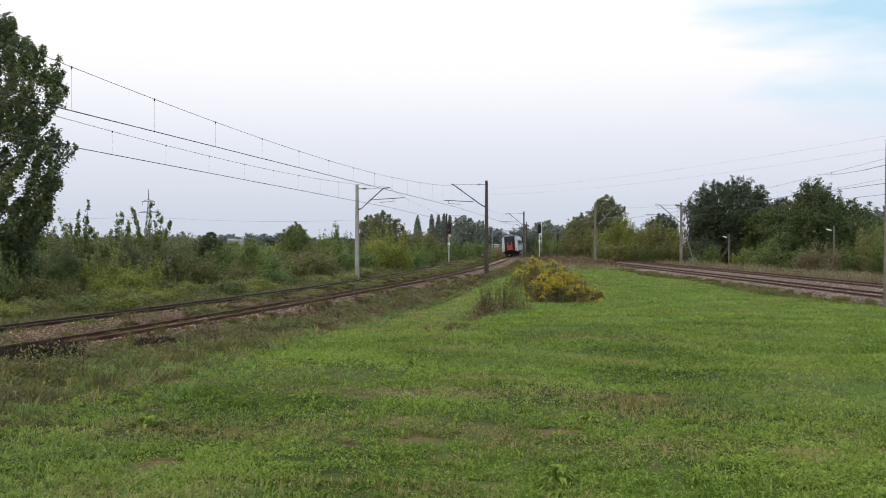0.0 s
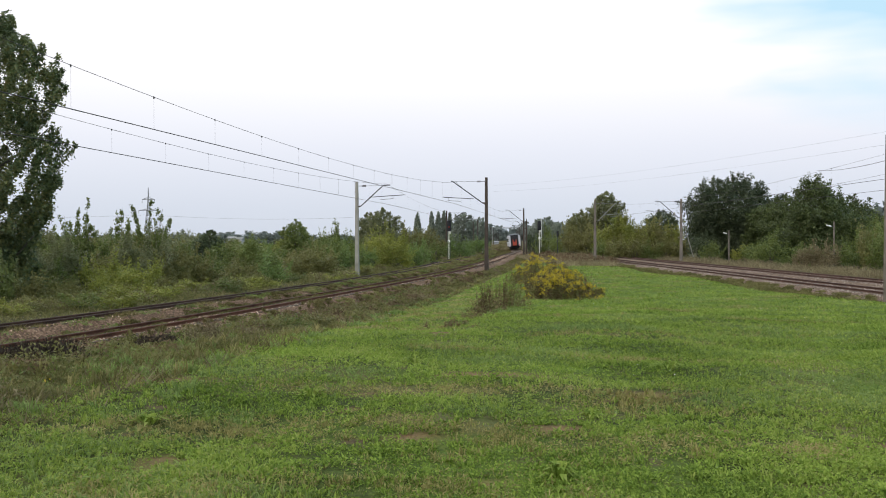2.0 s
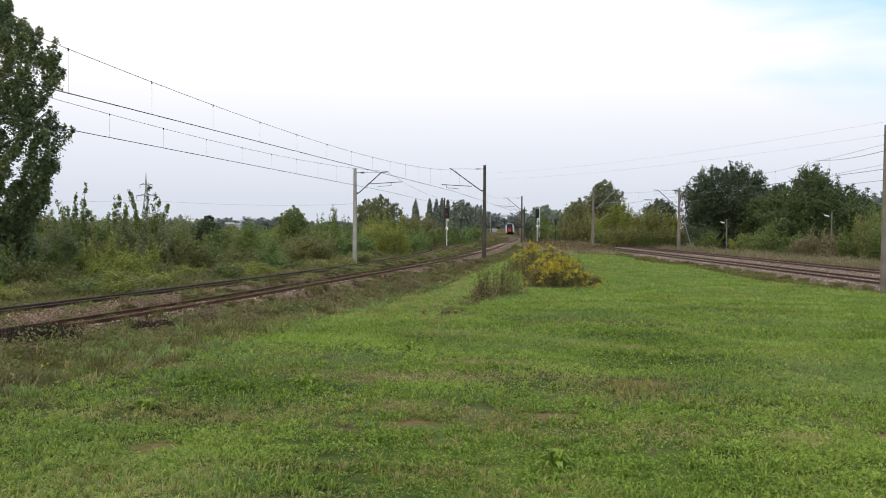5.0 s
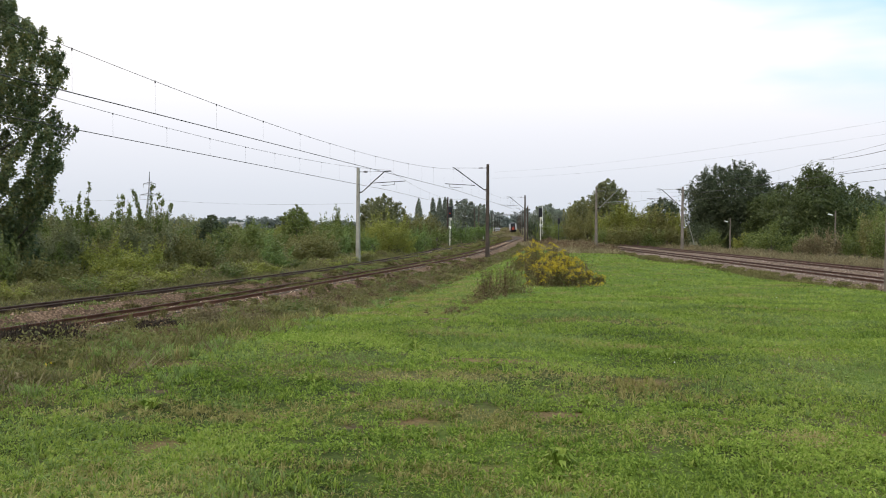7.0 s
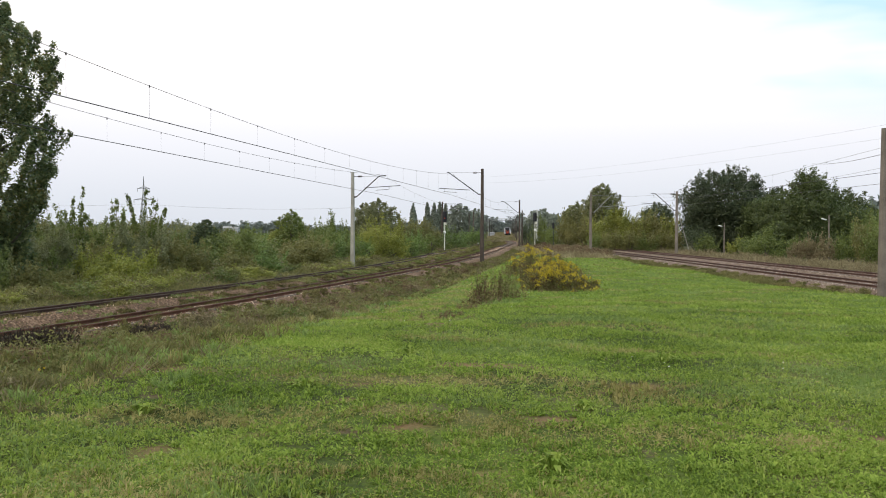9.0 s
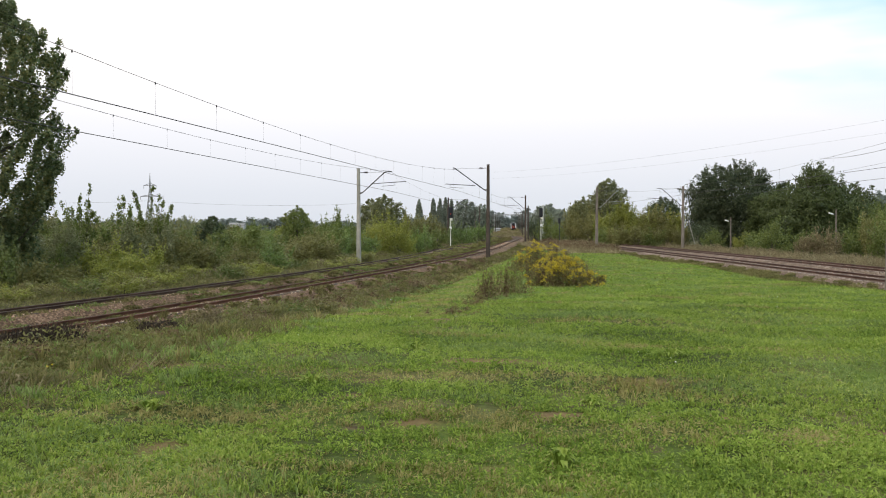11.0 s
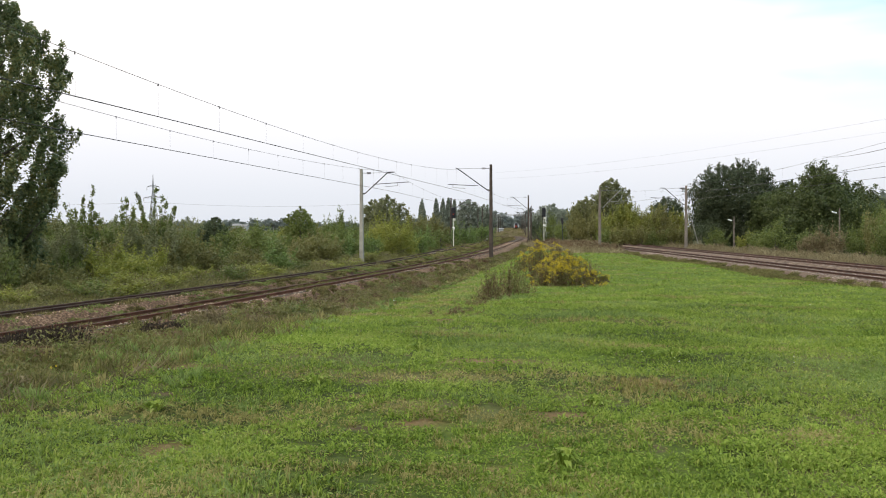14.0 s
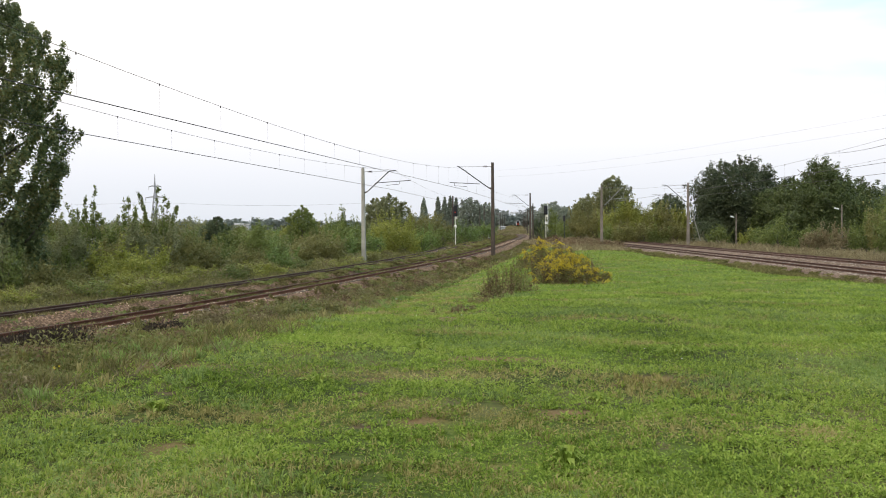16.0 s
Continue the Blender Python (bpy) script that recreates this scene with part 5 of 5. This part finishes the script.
def build_meadow_grass():
    rng = np.random.default_rng(21)
    kinds = (("clover", CLOVER, "low bright green clover and dandelion leaves"), ("meadow_grass", GRASS, "short green meadow grass"),
             ("bluish_grass", GRASS_BLUE, "fine bluish-green grass patches"), ("withered_grass", GRASS_DRY, "withered yellowish grass patches"))

    def sort(x, y):
        """Which kind grows where: broad drifts with ragged edges."""
        lush = patches(x, y * 1.6, 2.6, 5) + 0.35 * patches(x, y, 0.7, 6) + rng.normal(size=len(x)) * 0.22
        dry = patches(x * 0.7, y * 1.5, 1.7, 7) + 0.4 * patches(x, y, 0.45, 8) + rng.normal(size=len(x)) * 0.10 + 0.08 * smooth(0.1, 0.5, -x / y) - 0.12 * smooth(0.1, 0.5, x / y)
        dry = dry + 0.28 * smooth(17, 27, y) * (1 - smooth(0.0, 0.10, x / y))
        for dx, dy, a, b in DRIFTS:
            lush = lush - 0.6 * (1 - smooth(0.5, 1.2, np.hypot((x - dx) / a, (y - dy) / b)))
        return np.where(dry > 1.0, 3, np.where(lush < 0.31, 2, np.where(lush > 0.72, 0, 1)))

    x, y = meadow_points(rng, 290000, 3.6, 15)
    clump = 0.6 * patches(x, y, 0.13, 11) + 0.4 * patches(x, y, 0.35, 12)
    keep = clump > rng.uniform(0.22, 0.72, len(x))
    x, y, clump = x[keep], y[keep], clump[keep]
    which = sort(x, y)
    z = surface_z(x, y) + rng.uniform(0.0, 0.12, len(x)) * (0.1 + clump ** 1.5)
    place = np.stack((x, y, z), -1)
    x2, y2 = meadow_points(rng, 300000, 13, 95)
    clump2 = 0.5 * patches(x2, y2, 0.3, 13) + 0.5 * patches(x2, y2, 0.9, 14)
    keep = clump2 > rng.uniform(0.1, 0.6, len(x2))
    x2, y2, clump2 = x2[keep], y2[keep], clump2[keep]
    which2 = sort(x2, y2)
    x3, y3 = meadow_points(rng, 30000, 3.6, 30)
    keep = 0.6 * patches(x3, y3, 0.16, 17) + 0.4 * patches(x3, y3, 0.5, 18) > rng.uniform(0.33, 0.66, len(x3))
    x3, y3 = x3[keep], y3[keep]
    which3 = sort(x3, y3)
    for k, (name, mat, label) in enumerate(kinds):
        a, b, c = which == k, which2 == k, which3 == k
        up = np.zeros((a.sum(), 3))
        up[:, 2] = (0.8, 0.25, 0.1, 0.2)[k]
        size = ((0.0118, 0.014, 0.019, 0.0155)[k]) * (0.7 + y[a] / 16)
        v1, f1 = leaves(rng, place[a], size, up, (0.55, 0.30, 0.28, 0.24)[k])
        h = (0.03 + 0.06 * clump2[b]) * (0.75 + y2[b] / 80)
        w = rng.uniform(0.006, 0.013, b.sum()) * (0.8 + y2[b] / 26)
        v2, f2 = blades(rng, x2[b], y2[b], h, w, 2.0)
        far = 0.8 + y3[c] / 22
        v3, f3 = tufts(rng, x3[c], y3[c], (0.055, 0.07, 0.085, 0.07)[k] * rng.uniform(0.6, 1.25, c.sum()) * (0.9 + y3[c] / 60), (0.075, 0.055, 0.05, 0.05)[k] * far, 10, (0.0072, 0.0048, 0.0036, 0.0036)[k] * far)
        tri = np.concatenate((f1[:, (0, 1, 2)], f1[:, (0, 2, 3)], f2 + len(v1), f3 + len(v1) + len(v2)))
        tagged(part(name, mesh_of(name, np.concatenate((v1, v2, v3)), tri, mat), mat), label, "grass", kind="stuff")
    # small white clover heads
    x, y = meadow_points(rng, 300, 9, 45)
    keep = patches(x, y, 3.0, 15) > 0.55
    x, y = x[keep], y[keep]
    p = np.stack((x, y, surface_z(x, y) + rng.uniform(0.05, 0.1, len(x))), -1)
    tagged(part("clover_heads", mesh_of("clover_heads", *leaves(rng, p, 0.004 + 0.0004 * y, None, 0.9), WHITE), WHITE), "small white clover flower heads", "flowers", kind="stuff")


def build_tussock(x, y, r, tall, n, seed):
    """A broad-leaved weed standing out of the mown grass."""
    rng = np.random.default_rng(seed)
    ob = thing("broadleaf_weed", pose(x, y, float(surface_z(np.array(x), np.array(y)))), "green broad-leaved weed in the mown meadow", "weed", "meadow weeds")
    a = np.arange(n) * 2.4 + rng.uniform(-0.3, 0.3, n)
    out = np.stack((np.cos(a), np.sin(a), np.zeros(n)), -1)
    side = np.stack((-np.sin(a), np.cos(a), np.zeros(n)), -1) * rng.uniform(0.010, 0.019, n)[:, None]
    q = rng.uniform(0.25, 1.0, n)[:, None]
    foot = out * r * 0.15
    mid = foot + out * r * 0.55 * q + np.array((0, 0, 1.0)) * tall * (1.25 - 0.7 * q)
    tip = foot + out * r * 1.05 * q + np.array((0, 0, 1.0)) * tall * (1.35 - 1.1 * q)
    f = np.arange(n)[:, None] * 4
    part("foliage", mesh_of("foliage", np.stack((foot, mid - side, tip, mid + side), 1).reshape(-1, 3), np.concatenate((f + (0, 1, 3), f + (1, 2, 3))), GRASS), GRASS, ob)


for k, (x, y, r, tall) in enumerate(((0.78, 6.1, 0.14, 0.13), (-1.4, 9.6, 0.25, 0.1), (1.4, 8.6, 0.15, 0.1), (-2.6, 8.0, 0.2, 0.1), (3.1, 12.5, 0.3, 0.14), (-0.4, 12.8, 0.3, 0.12))):
    build_tussock(x, y, r, tall, 46, 140 + k)
build_meadow_grass()


def build_rough_grass(name, mat, label, line, lo, hi, a, b, count, tall, seed):
    rng = np.random.default_rng(seed)
    y = a * np.exp(rng.uniform(0, 1, count) * math.log(b / a))
    d = rng.uniform(lo, hi, count)
    if line is near_track and hi > 3:
        d = lo + (d - lo) * (verge_edge(y) + 0.6 - lo) / (hi - lo)
    x = line(y) + d
    clump = 0.55 * patches(x, y, 0.5, seed) + 0.45 * patches(x, y, 1.4, seed + 1)
    keep = clump > rng.uniform(0.15, 0.75, count)
    if line is near_track and lo > 0:
        keep &= (y < 75) | ((d > 2.2) & (y < 130))
    x, y, clump = x[keep], y[keep], clump[keep]
    h = tall * (0.15 + 1.3 * clump ** 1.5) * rng.uniform(0.35, 1.15, len(x)) * (0.45 + 0.55 * smooth(1.2, 3.0, np.abs(x - line(y))))
    w = rng.uniform(0.006, 0.012, len(x)) * (0.7 + y / 26)
    tagged(part(name, mesh_of(name, *blades(rng, x, y, h, w, 0.7 + 1.4 * smooth(1.6, 4, np.abs(x - line(y)))), mat), mat), label, "grass", kind="stuff")


build_rough_grass("verge_grass", GRASS_TALL, "tall rough brownish grass on the track verge", near_track, 1.55, 9.6, 7, 300, 62000, 0.2, 22)
build_rough_grass("verge_grass", GRASS_BANK, "rough olive grass on the crest of the verge", near_track, 5.0, 9.6, 7, 18, 20000, 0.13, 31)
build_rough_grass("verge_weeds", LEAF_DRY, "dry brown weeds on the track verge", near_track, 1.6, 8.6, 7, 120, 15000, 0.26, 23)
build_rough_grass("track_weeds", GRASS_TALL, "low green weeds between the two tracks", near_track, -3.6, -1.1, 16, 300, 70000, 0.18, 24)
build_rough_grass("track_weeds", GRASS_TALL, "low weeds on the far track's shoulder", far_track, 1.2, 3.6, 20, 350, 40000, 0.16, 29)
build_rough_grass("bank_grass", GRASS_BANK, "rough olive grass on the bank beyond the tracks", far_track, -9.0, -1.6, 20, 300, 60000, 0.34, 25)
build_rough_grass("verge_grass", GRASS_TALL, "rough grass at the meadow's edge by the field track", field_track, -4.4, -2.2, 26, 130, 16000, 0.22, 26)
build_rough_grass("bank_grass", LEAF_DRY, "tall straw-coloured grass beyond the outer track", outer_track, 2.3, 7.0, 34, 130, 26000, 0.7, 27)
build_rough_grass("far_meadow_grass", LEAF_DRY, "dry brown grass at the far end of the meadow", field_track, -9.0, -2.5, 92, 150, 14000, 0.8, 28)


def build_grass_tufts(mat, label, x, y, height, reach, per, seed, category="grass"):
    """Loose arching tufts at the given places."""
    rng = np.random.default_rng(seed)
    n = len(x)
    v, f = tufts(rng, x, y, height * rng.uniform(0.55, 1.2, n), reach * rng.uniform(0.6, 1.2, n), per, (0.004 + 0.0003 * y))
    tagged(part("grass_tufts", mesh_of("grass_tufts", v, f, mat), mat), label, category, kind="stuff")


def verge_places(seed, count, lo, hi, a, b, size):
    """Places in drifts on the verge; lo and hi run from the near track's middle to the meadow's edge, as 0 to 1."""
    rng = np.random.default_rng(seed)
    y = a * np.exp(rng.uniform(0, 1, count) * math.log(b / a))
    q = rng.uniform(lo, hi, count)
    x = near_track(y) + 1.5 + (verge_edge(y) - 1.3) * q
    keep = patches(x, y, size, seed) > rng.uniform(0.3, 0.75, count)
    return x[keep], y[keep]


x, y = verge_places(501, 1700, 0.1, 0.98, 8, 70, 0.9)
build_grass_tufts(GRASS_BANK, "arching olive grass tufts on the track verge", x, y, 0.2, 0.24, 26, 511)
x, y = verge_places(502, 420, 0.1, 0.9, 8, 70, 1.1)
build_grass_tufts(VERGE_GREEN, "arching green grass tufts on the track verge", x, y, 0.2, 0.22, 26, 512)
x, y = verge_places(503, 650, 0.2, 1.05, 8, 66, 0.26)
build_grass_tufts(GRASS_DRY, "pale straw-coloured grass tufts on the track verge", x, y, 0.22, 0.22, 20, 513)
x, y = verge_places(504, 700, 0.8, 1.12, 8, 45, 0.8)
build_grass_tufts(GRASS_BLUE, "pale bluish-green grass along the verge's edge", x, y, 0.16, 0.14, 26, 514)
x, y = verge_places(505, 480, 0.0, 0.75, 9, 60, 0.7)
build_grass_tufts(LEAF_RUST, "reddish-brown withered tufts along the rail", x, y, 0.22, 0.24, 24, 515)
x, y = verge_places(506, 520, -0.06, 0.14, 12, 48, 0.6)
build_grass_tufts(GRASS_TALL, "brownish grass tufts over the ballast shoulder", x, y, 0.2, 0.2, 24, 516)
rng = np.random.default_rng(520)
x, y = 2.05 + rng.normal(size=70) * 0.17, 9.6 + rng.normal(size=70) * 0.3
build_grass_tufts(GRASS_DRY, "dry straw-coloured grass patch in the meadow", x, y, 0.1, 0.05, 16, 521)


def build_spike_weed(x, y, spread, tall, stems, seed):
    """Upright dark stalks set with close leaves and seeds."""
    rng = np.random.default_rng(seed)
    ob = thing("weed_clump", pose(x, y, float(ground_z(x, y)) - 0.03), "tall dark green seeding weed spikes in the meadow", "weeds", "weed clumps")
    st, lv = [], []
    for k in range(stems):
        o = np.array((*rng.normal(size=2) * spread * 0.6, 0))
        top = o + (rng.normal() * 0.12, rng.normal() * 0.12, tall * rng.uniform(0.55, 1.05))
        st.append(tube((o, top), (0.01, 0.005), 4))
        q = rng.uniform(0.15, 1, 70)[:, None]
        lv.append(o + (top - o) * q + rng.normal(size=(70, 3)) * (0.012 + 0.07 * (1 - q)))
    part("stalk", mesh_of("stalk", *joined(st), LEAF_GREEN), LEAF_GREEN, ob)["kind"] = "stuff"
    part("foliage", mesh_of("foliage", *leaves(rng, np.concatenate(lv), 0.036, None, 0.4), LEAF_OLIVE), LEAF_OLIVE, ob)


build_spike_weed(2.1, 33.0, 0.5, 1.15, 10, 541)
build_spike_weed(2.75, 34.5, 0.4, 1.35, 6, 542)


def build_goldenrod(x, y, spread, tall, stems, seed, bloom=1.0, leaf=None, label="green-brown weed clump gone to seed"):
    """A clump of goldenrod: leafy stems with yellow plumes."""
    rng = np.random.default_rng(seed)
    z0 = float(ground_z(x, y)) - 0.03
    ob = thing("goldenrod_clump" if bloom > 0 else "weed_clump", pose(x, y, z0), "tall goldenrod clump with yellow flower plumes" if bloom > 0 else label, "wildflowers" if bloom > 0 else "weeds", "goldenrod clumps" if bloom > 0 else "weed clumps")
    st, lv, fl = [], [], []
    first, second = leaf or ((LEAF_OLIVE, LEAF_RUST) if bloom > 0.15 else (LEAF_OLIVE, LEAF_RUST))
    for k in range(stems):
        a, d = rng.uniform(0, 6.28), spread * abs(rng.normal()) * 0.75
        o = np.array((math.cos(a) * d, math.sin(a) * d, 0))
        h = max(0.15, tall * rng.uniform(0.66 if bloom > 0.3 else 0.5, 1.06) * (1 - 0.3 * min(1.6, d / spread) ** 2))
        tip = o + (rng.normal() * 0.1, rng.normal() * 0.1, h)
        st.append(tube((o, tip), (0.008, 0.004), 3))
        m = 26 if bloom > 0.1 else 15
        s = rng.uniform(0.03, 0.92, m)[:, None]
        lv.append(o + (tip - o) * s + rng.normal(size=(m, 3)) * (0.06, 0.06, 0.02) * (1.2 - 0.7 * s))
        if rng.uniform() < bloom:
            for k2 in range(4):
                b = rng.uniform(0, 6.28)
                q = rng.uniform(0, 1, (13, 1))
                side = np.array((math.cos(b), math.sin(b), 0))
                fl.append(tip + side * 0.2 * q + np.array((0, 0, 1.0)) * (0.07 * q - 0.15 * q * q) - (0, 0, 0.03 * k2) + rng.normal(size=(13, 3)) * 0.02)
    part("stalk", mesh_of("stalk", *joined(st), second), second, ob)["kind"] = "stuff"
    lv = np.concatenate(lv)
    half = rng.uniform(0, 1, len(lv)) < (0.66 if bloom > 0.15 else 0.5)
    part("foliage", mesh_of("foliage", *leaves(rng, lv[half], 0.055 if leaf is None else 0.036, None, 0.3), first), first, ob)
    part("withered_foliage", mesh_of("withered_foliage", *leaves(rng, lv[~half], 0.05 if leaf is None else 0.034, None, 0.3), second), second, ob, "brown withered leaves")
    if fl:
        part("plume", mesh_of("plume", *leaves(rng, np.concatenate(fl), 0.023, None, 0.7), FLOWER), FLOWER, ob)["kind"] = "stuff"


for k, (x, y, r, tall, n, bloom) in enumerate((
        (4.26, 40.0, 0.6, 0.95, 60, 0.15), (4.95, 40.0, 0.7, 1.15, 75, 0.75), (5.7, 40.5, 0.7, 0.98, 70, 0.3), (6.45, 40.5, 0.6, 0.68, 50, 0.3), (7.0, 41.0, 0.4, 0.45, 30, 0.2),
        (4.84, 43.0, 0.8, 1.25, 80, 0.24), (5.91, 43.5, 0.8, 1.2, 60, 0.7), (4.37, 45.0, 0.7, 1.1, 60, 0.05), (6.00, 48.0, 1.0, 1.45, 80, 0.1), (6.9, 46.0, 0.7, 1.0, 50, 0.1),
        (5.21, 52.0, 0.9, 1.75, 84, 0.32), (6.18, 54.0, 0.9, 1.7, 84, 0.22), (5.18, 57.0, 0.8, 1.5, 64, 0.28), (6.83, 52.0, 0.8, 1.3, 60, 0.05), (4.5, 54.0, 0.6, 1.2, 44, 0.25), (7.6, 56.0, 0.9, 1.2, 60, 0.0))):
    build_goldenrod(x, y, r, tall, n, 60 + k, bloom)
for k, (x, y, r, tall, n) in enumerate(((1.3, 29.0, 0.3, 1.0, 30), (1.75, 31.0, 0.4, 0.9, 20), (2.56, 34.0, 0.3, 1.3, 12), (2.22, 33.0, 0.35, 1.25, 20), (1.09, 27.5, 0.3, 0.55, 24),
                                        (3.00, 35.0, 0.4, 0.55, 16), (1.61, 30.0, 0.5, 0.35, 24), (0.79, 25.0, 0.5, 0.2, 16), (0.21, 21.0, 0.5, 0.18, 16))):
    build_goldenrod(x, y, r, tall, n, 80 + k, 0.0)
# weeds on the verge in front of the near rail: place, spread, height, stems
for k, (x, y, r, tall, n) in enumerate(((-6.10, 12.5, 0.3, 0.36, 170), (-5.94, 12.7, 0.3, 0.4, 170), (-5.76, 12.9, 0.28, 0.44, 160), (-5.61, 13.1, 0.25, 0.46, 150), (-5.48, 13.4, 0.22, 0.42, 90), (-5.65, 11.7, 0.3, 0.34, 150), (-5.4, 11.9, 0.3, 0.36, 150), (-5.15, 12.1, 0.25, 0.36, 120), (-5.95, 11.8, 0.3, 0.34, 150), (-4.49, 14.0, 0.25, 0.26, 80), (-4.34, 14.4, 0.22, 0.25, 60), (-6.28, 27.0, 0.45, 0.4, 36), (-5.61, 28.0, 0.4, 0.45, 30))):
    build_goldenrod(x, y, r, tall, n, 300 + k, 0.0, (LEAF_WITHERED, LEAF_WITHERED), "dark brown withered weed clump beside the rail")
for k, (x, y, r, tall, n) in enumerate(((-5.47, 14.2, 0.3, 0.26, 60), (-5.19, 14.4, 0.3, 0.3, 70), (-4.89, 14.4, 0.28, 0.34, 60), (-4.43, 15.5, 0.3, 0.34, 60), (-4.32, 16.0, 0.25, 0.36, 44), (-4.29, 17.0, 0.3, 0.36, 50),
                                        (-6.29, 26.0, 0.4, 0.42, 36), (-5.78, 27.0, 0.55, 0.55, 90), (-5.12, 28.0, 0.55, 0.55, 90), (-4.90, 31.0, 0.5, 0.4, 36), (-4.55, 35.0, 0.5, 0.4, 32), (-5.50, 11.0, 0.3, 0.22, 30),
                                        (-4.97, 10.6, 0.35, 0.2, 34), (-4.89, 11.4, 0.4, 0.17, 36), (-5.70, 12.0, 0.4, 0.24, 40), (-4.89, 12.6, 0.4, 0.15, 30), (-4.58, 13.4, 0.35, 0.14, 26), (-5.69, 12.8, 0.4, 0.2, 36))):
    build_goldenrod(x, y, r, tall, n, 330 + k, 0.0, (LEAF_OLIVE if k % 3 else LEAF_GREEN, GRASS_BANK), "olive-green leafy weed clump on the track verge")


for k, (x, y) in enumerate(((-4.35, 9.9), (-4.34, 10.0))):
    drop = thing("fallen_leaf", pose(x, y, float(surface_z(np.array(x), np.array(y))) + 0.1, 20, 15 - 30 * k, 50 * k), "yellow fallen leaf lying on the verge weeds", "leaf", "fallen leaves")
    part("blade", mesh_of("blade", *leaves(np.random.default_rng(400 + k), np.zeros((3, 3)), 0.015, np.array(((0, -1.0, 2.0),) * 3), 0.7), FLOWER), FLOWER, drop)


# ---- movement ----
def on_track(s):
    """The pose on the near track at the distance s along y, heading away."""
    slope = float(near_track(s + 12) - near_track(s)) / 12
    return pose(float(near_track(s)), s, float(rail_z(s)) + 0.005, 0, -math.degrees(math.atan(CANT)), -math.degrees(math.atan(slope)))


def motions():
    for k, coach in enumerate(COACHES):
        walk(coach, [(t / 2, on_track(167 + 27.5 * t / 2 + k * 24.8)) for t in range(33)])
    walk(FLY, [(0, pose(-3.5, -1.2, 2.6)), (2.9, pose(-0.85, 0.55, 2.55)), (3.0, pose(-0.20, 0.8, 2.53)), (3.1, pose(0.75, 1.0, 2.75)), (16, pose(30, 0.5, 4.0))])


motions()
